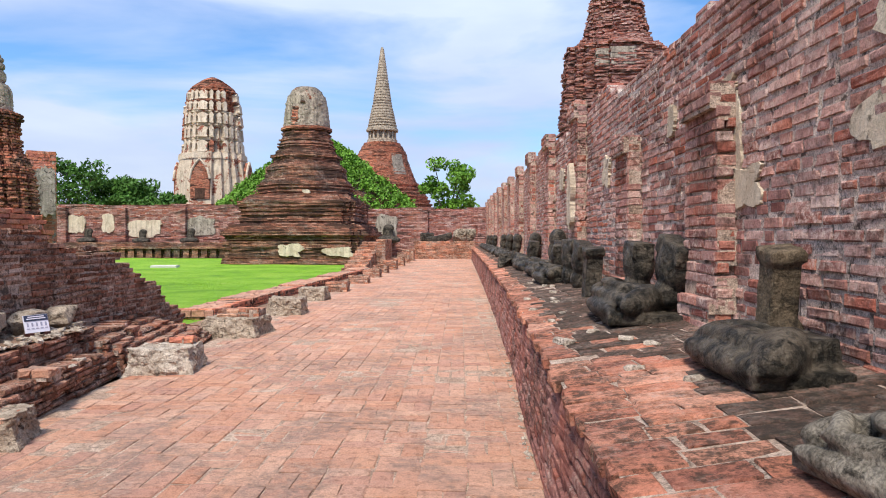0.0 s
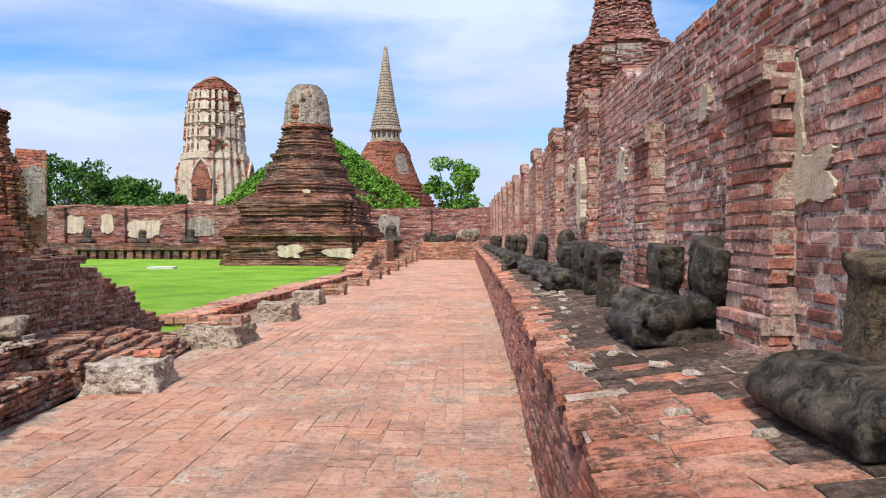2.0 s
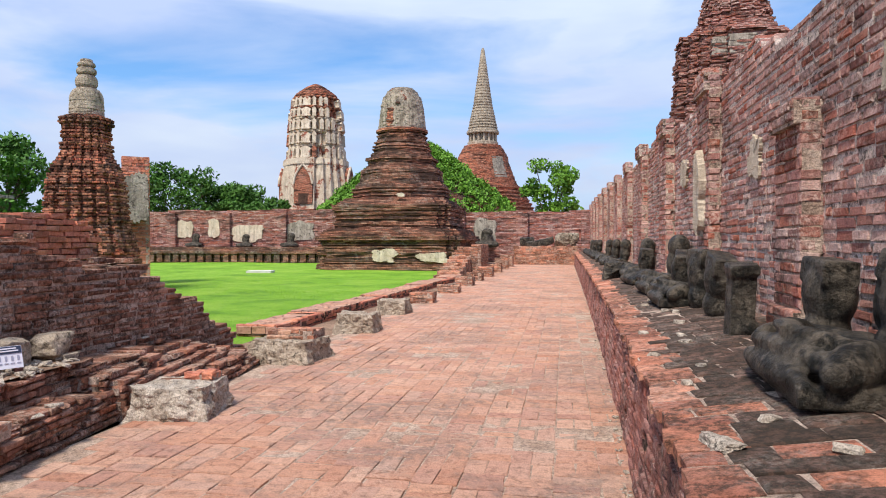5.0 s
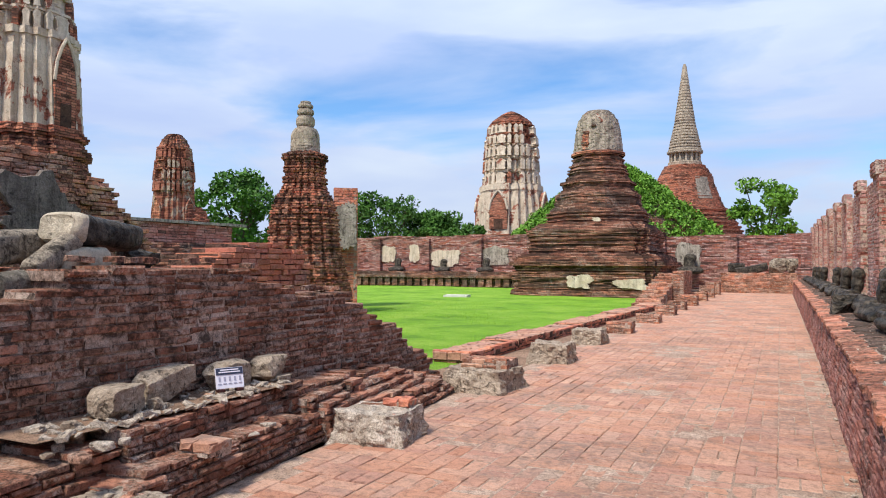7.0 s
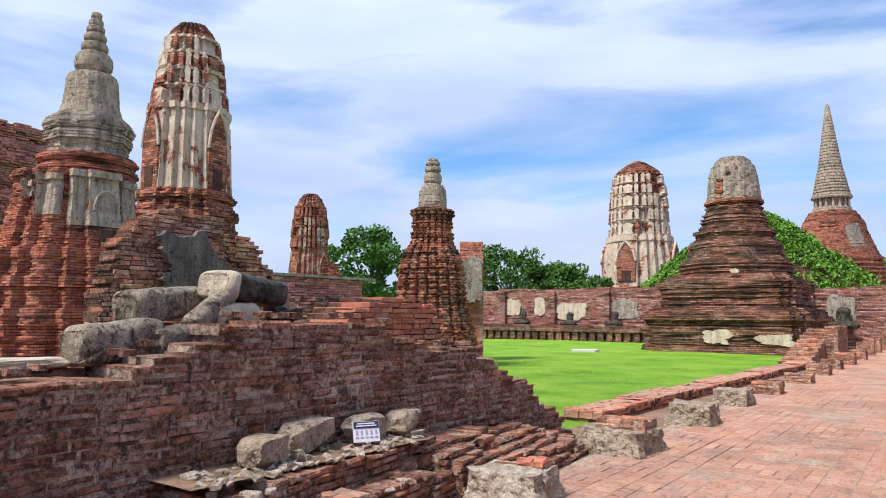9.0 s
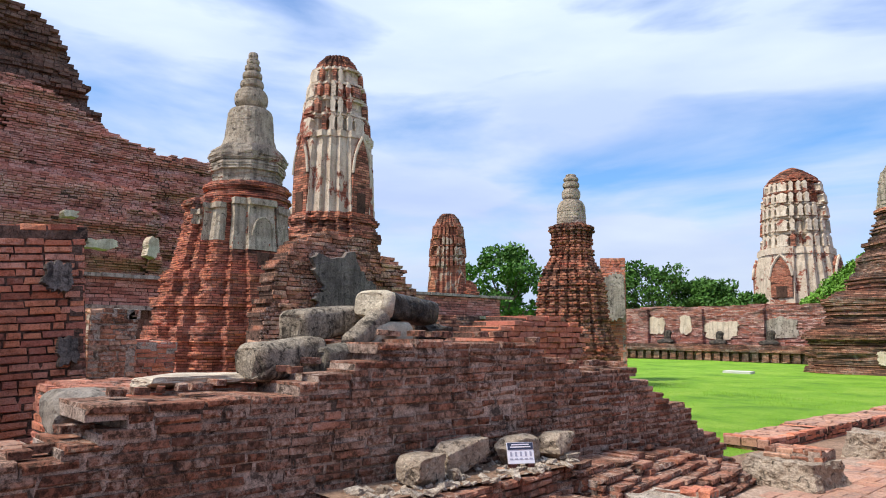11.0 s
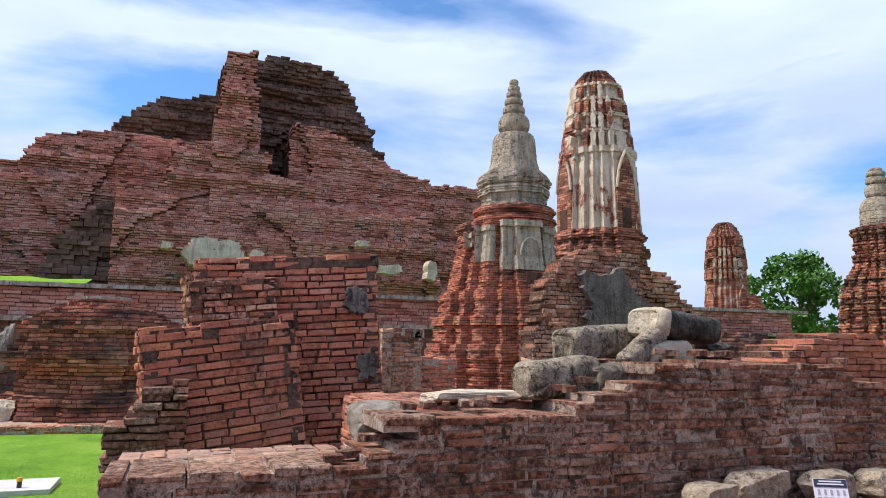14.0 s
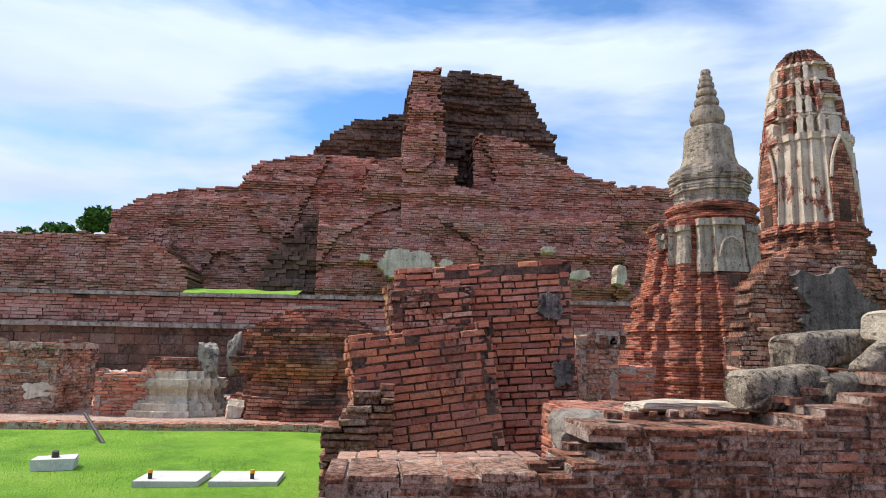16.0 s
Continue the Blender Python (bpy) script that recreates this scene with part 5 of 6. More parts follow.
for i, (x, y, z, sx, sy, sz, tn) in enumerate([(-4.06, 5.32, 0.5, 0.34, 0.42, 0.3, 12), (-4.15, 5.82, 0.54, 0.26, 0.6, 0.29, 4), (-4.13, 6.52, 0.5, 0.22, 0.52, 0.3, -4), (-4.12, 7.0, 0.49, 0.28, 0.46, 0.29, 10), (-3.98, 7.02, 0.5, 0.13, 0.24, 0.12, 0), (-3.98, 4.98, 0.44, 0.16, 0.2, 0.17, 40), (-3.98, 5.62, 0.5, 0.12, 0.14, 0.13, 10)]):
    rock("rubble_stone", (x, y, z - 0.02), (sx, sy, sz), 520 + i, M_BLOCK, "broken grey stone block lying against the wall", "stone", "rubble on the ledge", tn, rough=0.1)
brick_block("loose_brick", pose(-3.48, 5.6, 0.3, 0, 3, 10), 0.24, 0.24, 0.08, M_PAVE, "loose pale orange brick on the footing", "brick", seed=530, faces="+x -y top", ragged=0)


def sign():
    """The small information board that leans on its foot."""
    t = thing("information_sign", (-3.95, 6.34, 0.53), "small white information board on a dark foot", "sign", turn=62)
    lean = pose(0, 0, 0.035, -18, 0, 0)
    m1, m2, m3, m4 = NT("sign_white", 0.5), NT("sign_navy", 0.5), NT("sign_foot", 0.6), NT("sign_grey", 0.6)
    for k, c in ((m1, (0.72, 0.70, 0.78)), (m2, (0.035, 0.045, 0.085)), (m3, (0.06, 0.02, 0.018)), (m4, (0.33, 0.33, 0.42))):
        k.p.inputs["Base Color"].default_value = (*c, 1)
    b = MB()
    box(b, lean, (-0.135, -0.008, 0), (0.135, 0.008, 0.2))
    put("board", b, m1.m, t)
    b = MB()
    box(b, lean, (-0.13, -0.013, 0.132), (0.13, -0.009, 0.196))
    hd = put("header", b, m2.m, t, "navy header strip")
    for r, w in ((0.172, 0.18), (0.15, 0.21)):
        b = MB()
        box(b, lean, (-w / 2, -0.016, r), (w / 2, -0.0135, r + 0.011))
        put("text_bar", b, m1.m, hd)
    for k in range(5):
        b = MB()
        x = -0.1 + 0.05 * k
        box(b, lean, (x - 0.009, -0.012, 0.07), (x + 0.009, -0.0085, 0.112))
        put("pictogram", b, m4.m, t)
        b = MB()
        box(b, lean, (x - 0.016, -0.012, 0.04), (x + 0.016, -0.0085, 0.05))
        put("text_bar", b, m4.m, t)
    for s in (-1, 1):
        b = MB()
        box(b, Matrix(), (s * 0.09 - 0.025, -0.05, 0), (s * 0.09 + 0.025, 0.07, 0.035))
        put("foot", b, m3.m, t)
    t.scale = (0.84, 0.84, 0.84)
    return t


sign()

# ---- behind the hall wall ----
brick_block("hall_floor", pose(-5.3, 2.36, 0, 0, 0, 0), 0.8, 1.5, 0.86, M_RED, "paved brick floor of the ruined hall", "floor", seed=541, top_mat=M_PAVE, ragged=0.01)
brick_block("hall_plinth", pose(-5.55, 5.35, 0, 0, 0, 0), 1.3, 4.1, 1.22, M_RED, "raised brick plinth behind the hall wall", "plinth", seed=542, top_mat=M_DECK, ragged=0.01)
rock("slab", (-5.05, 4.05, 1.215), (0.6, 1.05, 0.1), 543, M_PLASTER, "pale cement slab on the plinth", "slab", "", 0, rough=0.08)
rock("plaster_stub", (-5.0, 3.28, 0.9), (0.42, 0.36, 0.33), 544, M_GREYPL, "grey plastered corner stub", "stub", "", 0, rough=0.1, sharp=1.25)


def rounded(name, parts, mat, label, category, m, voxel=0.02, group=""):
    """One plain mesh out of melted ellipsoids and blocks: (centre, half sizes, turn xyz)."""
    bm = bmesh.new()
    for c, r, e, *blocky in parts:
        mm = pose(*c, *e) @ Matrix.Diagonal((*r, 1))
        if blocky:
            bmesh.ops.create_cube(bm, size=2.0, matrix=mm)
            continue
        bmesh.ops.create_uvsphere(bm, u_segments=20, v_segments=14, radius=1.0, matrix=mm)
    me = bpy.data.meshes.new(name)
    bm.to_mesh(me)
    bm.free()
    me.materials.append(mat)
    me.polygons.foreach_set("use_smooth", [True] * len(me.polygons))
    ob = new(name, me)
    ob.matrix_basis = m
    r = ob.modifiers.new("melt", "REMESH")
    r.mode, r.voxel_size, r.use_smooth_shade = "VOXEL", voxel, True
    s = ob.modifiers.new("soften", "SMOOTH")
    s.factor, s.iterations = 0.5, 3
    g = bpy.data.textures.get("worn") or bpy.data.textures.new("worn", "CLOUDS")
    g.noise_scale, g.noise_depth = 0.09, 4
    d = ob.modifiers.new("wear", "DISPLACE")
    d.texture, d.strength, d.mid_level, d.texture_coords = g, 0.007, 0.5, "LOCAL"
    return tagged(ob, label, category, group)


def prism(name, m, L, a, b, mat, label, category, seed, bend=0.0):
    """A broken limb of stone: a rounded bar along x, a and b its half sizes, rough at its ends."""
    mb = MB()
    rng = np.random.RandomState(seed)
    n, k = 16, 9
    v, f = [], []
    for i in range(k):
        u = -0.5 + i / (k - 1)
        s = 1 - 0.12 * abs(u) + 0.06 * rng.uniform(-1, 1)
        e = 0.86 if i in (0, k - 1) else 1.0
        for j in range(n):
            t = 2 * math.pi * j / n
            cx, sx = math.cos(t), math.sin(t)
            q = 0.42
            y = (1 + 0.07 * noise.noise((3 * u, 2 * cx, 2 * sx + seed))) * a * s * e * math.copysign(abs(cx) ** q, cx)
            z = b * s * e * math.copysign(abs(sx) ** q, sx) + bend * (u * u - 0.25)
            v.append((u * L + 0.025 * rng.uniform(-1, 1) * (i in (0, k - 1)), y, z + b))
    for i in range(k - 1):
        for j in range(n):
            f.append((i * n + j, i * n + (j + 1) % n, (i + 1) * n + (j + 1) % n, (i + 1) * n + j))
    f += [tuple(range(n - 1, -1, -1)), tuple(range((k - 1) * n, k * n))]
    mb.add(v, f)
    ob = put(name, mb, mat, None, label, category, "fallen fragments")
    ob.matrix_basis = m
    return ob


def slug(name, p, q, ab0, ab1, mat, label, seed, square=0.5, ends=None):
    """A broken piece of stone from p to q: half width and half height at both ends, rounded, pitted, its ends rough."""
    p, q = Vector(p), Vector(q)
    d = q - p
    L = d.length
    n, k = 28, 22
    v, f = [], []
    for i in range(k):
        u = i / (k - 1)
        a, b = (ab0[c] + (ab1[c] - ab0[c]) * u for c in (0, 1))
        e = 1 - 0.22 * max(0.0, 1 - min(u, 1 - u) * 14) ** 2
        for j in range(n):
            t = 2 * math.pi * j / n
            c, s = math.cos(t), math.sin(t)
            y, z = a * e * math.copysign(abs(c) ** square, c), b * e * math.copysign(abs(s) ** square, s)
            w = 1 + 0.09 * noise.noise((u * L * 6 + seed, y * 7, z * 7)) + 0.05 * noise.noise((u * L * 17, y * 18, z * 18 + seed))
            x = u * L + (0.05 * noise.noise((seed, y * 9, z * 9)) if i in (0, k - 1) else 0.0)
            v.append((x, y * w, z * w))
    for i in range(k - 1):
        f += [(i * n + j, i * n + (j + 1) % n, (i + 1) * n + (j + 1) % n, (i + 1) * n + j) for j in range(n)]
    f += [tuple(range(n - 1, -1, -1)), tuple(range((k - 1) * n, k * n))]
    mb = MB()
    mb.add(v, f)
    ob = put(name, mb, mat, None, label, "fragment", "fallen fragments")
    ob.data.polygons.foreach_set("use_smooth", [True] * (len(f) - 2) + [False] * 2)
    if ends:
        ob.data.materials.append(ends)
        for g in list(ob.data.polygons[:3 * n]) + [ob.data.polygons[-2]]:
            g.material_index = 1
    ob.matrix_basis = pose(*p, 0, -math.degrees(math.atan2(d.z, math.hypot(d.x, d.y))), math.degrees(math.atan2(d.y, d.x)))
    return ob


LBL = "fallen sandstone fragment of a statue, weathered grey"
slug("stone_fragment", (-4.82, 4.34, 1.37), (-4.92, 4.97, 1.40), (0.17, 0.14), (0.18, 0.175), M_TORSO, LBL, 551, 0.55)
slug("stone_fragment", (-5.02, 4.80, 1.63), (-5.28, 5.55, 1.72), (0.15, 0.145), (0.15, 0.12), M_TORSO, "pale pitted stone fragment resting on another", 552, 0.5)
slug("stone_fragment", (-4.74, 4.88, 1.36), (-4.86, 5.42, 1.46), (0.12, 0.125), (0.11, 0.1), M_LICHEN, LBL, 553, 0.7)
slug("stone_fragment", (-4.74, 5.18, 1.49), (-4.86, 5.60, 1.77), (0.085, 0.10), (0.08, 0.075), M_TORSO, "slanting limb of grey stone propped on the heap", 554, 0.7)
slug("stone_fragment", (-4.86, 5.40, 1.55), (-4.92, 5.86, 1.57), (0.14, 0.14), (0.16, 0.13), M_CREAM, "cream broken stone fragment", 555, 0.5)
slug("stone_fragment", (-4.94, 5.50, 1.845), (-5.06, 6.26, 1.78), (0.21, 0.125), (0.19, 0.115), M_STATUE, "large dark torso fragment with a cream broken end", 556, 0.55, M_CREAM)
rock("stone_fragment", (-5.1, 6.42, 1.5), (0.3, 0.36, 0.22), 557, M_STATUE, "small blackened stone fragment", "fragment", "fallen fragments", 0)
brick_block("plinth_course", pose(-5.3, 6.1, 1.18, 0, 0, 0), 0.75, 1.9, 0.36, M_BROWN, "upper courses of the ruined brick plinth", "brickwork", seed=558, top_mat=M_DECK)

# the leaning masses of fallen brick
brick_block("leaning_block", pose(-7.35, 2.46, 0.30, 0, 0, 0) @ pose(0, 0, 0, 7.5, -2, 6), 0.75, 1.42, 1.52, M_RED, "tilted mass of orange-red bricks with open joints", "brickwork", seed=561, ch=0.077, bl=0.27, jit=0.016, gap=0.014, mortar=M_DARKMORTAR, pick=lambda u, z: True, ragged=0.09)
brick_block("leaning_block", pose(-8.1, 3.2, 0.25, 0, 0, 0) @ pose(0, 0, 0, 4.0, -3, -8), 0.9, 1.95, 2.32, M_RED, "tall tilted mass of red brick, cracked, with grey plaster spots", "brickwork", seed=562, ch=0.075, bl=0.27, jit=0.018, gap=0.015, mortar=M_DARKMORTAR, pick=lambda u, z: z > 0.4, ragged=0.14)
brick_block("leaning_block", pose(-8.0, 2.45, 1.8, 0, 0, 0) @ pose(0, 0, 0, 6, 0, 4), 0.7, 0.9, 0.5, M_BROWN, "dark broken crown of the tilted brick mass", "brickwork", seed=563, ch=0.07, bl=0.24, jit=0.03, gap=0.015, mortar=M_DARKMORTAR, ragged=0.14)
for i, (x, y, z, w, h) in enumerate([(-6.97, 1.97, 0.95, 0.26, 0.36), (-7.55, 3.72, 2.1, 0.34, 0.5), (-7.6, 3.86, 1.4, 0.24, 0.4)]):
    patch("plaster_spot", pose(x, y, z, 6, 0, -90), w, h, M_SOOTPL, "patch of dark grey plaster clinging to the brick", 565 + i, 0.05, 0.5)
brick_block("brick_stub", pose(-10.2, 5.0, 0, 0, 0, 0), 0.6, 0.62, 1.9, M_BROWN, "brick stub with a grey plaster cap", "pillar", seed=586, top_mat=M_GREYPL)
brick_block("brick_stub", pose(-11.2, 5.6, 0, 0, 0, 0), 0.8, 1.2, 1.45, M_RED, "low broken brick wall end", "wall", seed=587)


def face_wall(name, X, pts, mat, label, seed, ch=0.078, bl=0.28, z0=0.0, depth=0.5, jit=0.03, mortar=None):
    """An upright ruin of bricks that looks along +x, with the profile pts of (y, z)."""
    prof = steps(*pts)
    y1 = pts[-1][0]
    return wall_of(name, pose(X, y1, 0, 0, 0, -90), y1 - pts[0][0], lambda u: prof(y1 - u) + 0.06 * noise.noise((u * 3, X, 0)), mat, label, "wall", ch=ch, bl=bl, seed=seed, depth=depth, jit=jit, z0=z0, mortar=mortar or M_DARKMORTAR,
                   front=lambda u, z: 0.06 * noise.noise((u * 1.5, z * 1.5, seed)) - 0.03 * z)


face_wall("broken_wall", -11.0, [(7.75, 1.6), (7.9, 2.4), (8.4, 3.3), (9.1, 3.5), (10.0, 3.45), (10.1, 2.9)], M_BROWN, "broken red brick wall with grey plaster", 601)
face_wall("broken_wall", -11.5, [(9.9, 3.3), (11.2, 3.2), (11.4, 2.7), (12.0, 2.3), (12.3, 1.6)], M_BROWN, "rough tumbled end of a brick wall", 602, jit=0.06)
face_wall("ragged_pier", -6.6, [(1.40, 0.92), (1.5, 0.94), (1.58, 1.06), (1.7, 1.12), (1.78, 1.24), (1.9, 1.28), (2.05, 1.3)], M_STRATA, "ragged stack of protruding brick courses", 570, ch=0.062, bl=0.24, jit=0.05)
face_wall("red_wall", -6.5, [(8.75, 1.55), (9.0, 1.72), (9.5, 1.9), (10.2, 1.88), (10.75, 1.8), (10.9, 1.2), (11.1, 0.6)], M_RED, "stub of bright red brick wall behind the hall", 603, depth=0.8)
brick_block("niche_wall", pose(-15.0, 24.3, 0, 0, 0, 35), 0.9, 1.5, 4.45, M_RED, "upright ruin of brick with a grey plaster panel", "wall", seed=604, ch=0.1, bl=0.35)

# ---- patches of plaster on the walls ----


for i, (y, z, w, h) in enumerate([(2.2, 2.1, 2.3, 0.95), (4.36, 2.0, 0.3, 0.85), (4.2, 1.76, 0.62, 0.36), (4.5, 2.4, 0.5, 0.2), (2.5, 1.5, 0.7, 0.4), (5.62, 2.38, 0.22, 0.36), (8.1, 2.2, 0.5, 0.5), (11.6, 2.4, 0.8, 0.5)]):
    patch("plaster_flake", pose(XW, y, z, 0, 0, 90), w, h, M_PLASTER, "flake of cream plaster clinging to the brick wall", 620 + i, 0.006 + 0.003 * i, 0.5)
patch("plaster_flake", pose(XW - 0.17, 9.75, 2.0, 0, 0, 90), 0.5, 1.2, M_PLASTER, "long streak of cream plaster on a pilaster", 630, 0.03, 0.5)
patch("plaster_flake", pose(-10.95, 9.4, 2.3, 0, 0, -90), 2.3, 1.9, M_SOOTPL, "large dark grey plaster flake on broken wall", 634, 0.035, 0.6)
patch("plaster_flake", pose(-14.5, 23.55, 3.0, 0, 0, 215), 1.0, 2.0, M_GREYPL, "upright panel of grey plaster", 632, 0.25, 0.2)
for i, (x0, x1, z0, z1) in enumerate([(-29.0, -27.4, 1.5, 3.3), (-26.4, -25.2, 1.5, 3.3), (-24.9, -21.4, 1.3, 2.8), (-20.5, -17.6, 1.3, 3.1), (-6.4, -4.4, 1.2, 3.3), (-12.8, -11.6, 1.3, 3.2), (-34, -31, 1.3, 2.9)]):
    patch("plaster_flake", pose((x0 + x1) / 2, FY - 0.03, (z0 + z1) / 2, 0, 0, 180), x1 - x0, z1 - z0, M_PLASTER if i < 3 else M_GREYPL, "pale plaster remaining in a bay of the wall", 640 + i, 0.05, 0.35)
for i, (y, z, w, h) in enumerate([(3.3, 5.9, 3.3, 1.9), (10.6, 6.9, 0.9, 0.5), (11.9, 5.6, 2.1, 0.8), (1.1, 6.2, 0.8, 0.5), (14.3, 5.6, 0.9, 1.5), (5.2, 6.0, 0.9, 0.6)]):
    patch("plaster_flake", pose(-35.5 - 0.1 * z + 0.6, y, z, 0, 0, -90), w, h, M_PLASTER, "white plaster remnant on the great ruin", 650 + i, 0.75, 0.3 if i == 0 else 0.55)

# ---- headless seated statues along the wall, as plain shapes ----


def capsule(p, q, r, flat=1.0):
    """A limb from p to q as one long ellipsoid for rounded()."""
    p, q = Vector(p), Vector(q)
    d = q - p
    return ((p + q) / 2, (d.length / 2 + r * 0.8, r, r * flat), (0, -math.degrees(math.atan2(d.z, math.hypot(d.x, d.y))), math.degrees(math.atan2(d.y, d.x))))


SEAT = [capsule((0.16, 0.1, 0.15), (-0.08, 0.38, 0.12), 0.115), capsule((0.16, -0.1, 0.15), (-0.08, -0.38, 0.12), 0.115), capsule((-0.1, 0.4, 0.09), (-0.25, -0.2, 0.09), 0.082), capsule((-0.1, -0.4, 0.13), (-0.2, 0.22, 0.17), 0.078),
        capsule((-0.2, 0.2, 0.18), (-0.1, 0.32, 0.19), 0.05), ((0.08, 0, 0.12), (0.2, 0.3, 0.115), (0, 0, 0)), ((0.0, 0, 0.07), (0.3, 0.47, 0.09), (0, 0, 0)), capsule((0.0, 0.22, 0.24), (-0.08, -0.02, 0.22), 0.045), capsule((0.0, -0.22, 0.24), (-0.08, 0.02, 0.21), 0.045)]
LAP = [((0.04, 0, 0.045), (0.24, 0.44, 0.045), (0, 0, 0), 1), capsule((-0.17, -0.42, 0.09), (-0.2, 0.43, 0.085), 0.085), capsule((0.12, -0.14, 0.16), (-0.1, -0.42, 0.13), 0.13), capsule((0.12, 0.14, 0.15), (-0.1, 0.41, 0.12), 0.12),
       capsule((-0.07, -0.40, 0.18), (-0.17, 0.26, 0.19), 0.07), ((0.05, 0, 0.14), (0.2, 0.36, 0.08), (0, -5, 0), 1), capsule((-0.17, 0.18, 0.2), (-0.05, 0.36, 0.2), 0.045), ((-0.04, 0.03, 0.225), (0.07, 0.13, 0.022), (0, 0, 12))]
LEGS = [((0.02, 0, 0.03), (0.27, 0.46, 0.035), (0, 0, 0), 1), capsule((-0.22, -0.42, 0.075), (-0.25, 0.40, 0.07), 0.062), capsule((-0.1, -0.45, 0.14), (-0.25, 0.26, 0.165), 0.056), capsule((-0.25, 0.2, 0.18), (-0.1, 0.37, 0.2), 0.042), capsule((0.12, -0.14, 0.15), (-0.12, -0.45, 0.12), 0.095), capsule((0.12, 0.14, 0.15), (-0.14, 0.44, 0.11), 0.095),
        capsule((0.0, -0.32, 0.2), (-0.2, -0.02, 0.235), 0.04), capsule((0.0, 0.32, 0.2), (-0.18, 0.06, 0.25), 0.04), ((-0.17, 0.02, 0.25), (0.06, 0.11, 0.028), (0, 0, 0)), ((0.1, 0, 0.13), (0.15, 0.25, 0.1), (0, 0, 0))]
TORSO = [((0.18, 0, 0.35), (0.13, 0.17, 0.2), (0, 0, 0)), ((0.2, 0, 0.55), (0.13, 0.21, 0.16), (0, 0, 0)), ((0.2, 0.17, 0.42), (0.08, 0.06, 0.2), (0, 0, 0))]
zdeck = lambda x: H_EDGE + (H_BACK - H_EDGE) * (x - 0.55) / 1.15 - 0.01
LS = "blackened headless seated stone figure, cracked and worn"


def seat(x, y, s, torso, seed, mat=None, turn=0.0, label=LS, parts=None):
    ps = (parts or SEAT) + (TORSO if torso else [])
    return rounded("statue", ps, mat or M_STATUE, label, "statue", pose(x, y, zdeck(x), 0, 0, turn) @ Matrix.Scale(s, 4), 0.013 if y < 12 else 0.03, "statues along the wall")


seat(1.32, 3.12, 0.86, False, 1, label="blackened folded legs of a broken seated figure", parts=LAP)
seat(1.32, 5.3, 1.1, False, 2, label="black stone folded legs of a seated figure", turn=-3, parts=LEGS)
seat(1.16, 1.64, 0.74, False, 3, mat=M_LICHEN, label="greyish lichened lap of a broken seated figure", turn=10, parts=LEGS)
for i, (x, y, s, tr) in enumerate([(1.3, 9.6, 1.0, False), (1.35, 11.2, 1.05, True), (1.3, 13.2, 0.95, False), (1.38, 14.8, 1.0, True), (1.3, 16.8, 1.0, False), (1.35, 19.0, 1.0, True), (1.35, 22.0, 1.0, True), (1.35, 25.0, 1.0, True), (1.35, 28.4, 1.0, False), (1.35, 31.6, 1.0, True), (1.35, 35.2, 1.0, True), (1.35, 39, 1.0, True)]):
    seat(x, y, s, tr, 10 + i, parts=LEGS, turn=random.uniform(-8, 8))
STUMP = [((0, 0, 0.1), (0.12, 0.14, 0.13), (0, 0, 0)), ((0.02, 0, 0.3), (0.13, 0.19, 0.2), (0, 0, 0)), ((0.02, 0, 0.42), (0.09, 0.19, 0.07), (7, 4, 0), 1), ((0.0, 0.16, 0.28), (0.07, 0.05, 0.17), (0, 0, 0))]
POST = [((0, 0, 0.2), (0.075, 0.08, 0.21), (0, 3, 12), 1), ((0.01, 0.0, 0.44), (0.09, 0.105, 0.035), (6, -5, 8), 1), ((0.02, -0.02, 0.06), (0.1, 0.11, 0.08), (0, 0, 0))]
for i, (x, y, z, sc, mat, lean, form) in enumerate([(1.5, 3.32, 0.99, 0.93, M_STUMP, 3, POST), (1.47, 5.82, 0.96, 0.98, M_STATUE, -4, STUMP), (1.53, 5.12, 0.98, 0.98, M_STATUE, 13, STUMP), (1.34, 7.1, 0.84, 1.12, M_STATUE, 0, POST), (1.42, 8.2, 0.87, 1.1, M_STATUE, 4, STUMP), (1.45, 9.0, 0.86, 1.2, M_STATUE, -6, STUMP), (1.42, 10.1, 0.86, 1.1, M_STATUE, 5, STUMP), (1.44, 13.9, 0.86, 1.1, M_STATUE, -3, STUMP)]):
    rounded("torso_stump", form, mat, "broken upright torso stump of dark stone", "statue", pose(x, y, z - 0.03, lean, 0, 9 * (i % 3) - 9) @ Matrix.Scale(sc, 4), 0.014, "torso stumps")
rock("torso_stump", (1.0, 15.2, 0.78), (0.5, 0.6, 0.36), 646, M_STATUE, "low block of blackened stone on the ledge", "statue", "torso stumps")
for i in range(16):
    y = 3.2 + 0.45 * i + random.uniform(-0.2, 0.2)
    x = random.uniform(0.62, 1.2)
    rock("pebble", (x, y, zdeck(x)), (random.uniform(0.04, 0.1), random.uniform(0.05, 0.13), 0.045), 660 + i, M_RUBBLE, "small pale chip of mortar on the ledge", "stone", "mortar chips", random.uniform(0, 90), sub=3)
rock("pebble", (0.68, 4.55, 0.73), (0.14, 0.22, 0.07), 690, M_RUBBLE, "pale lump of mortar on the ledge edge", "stone", "mortar chips", 10)

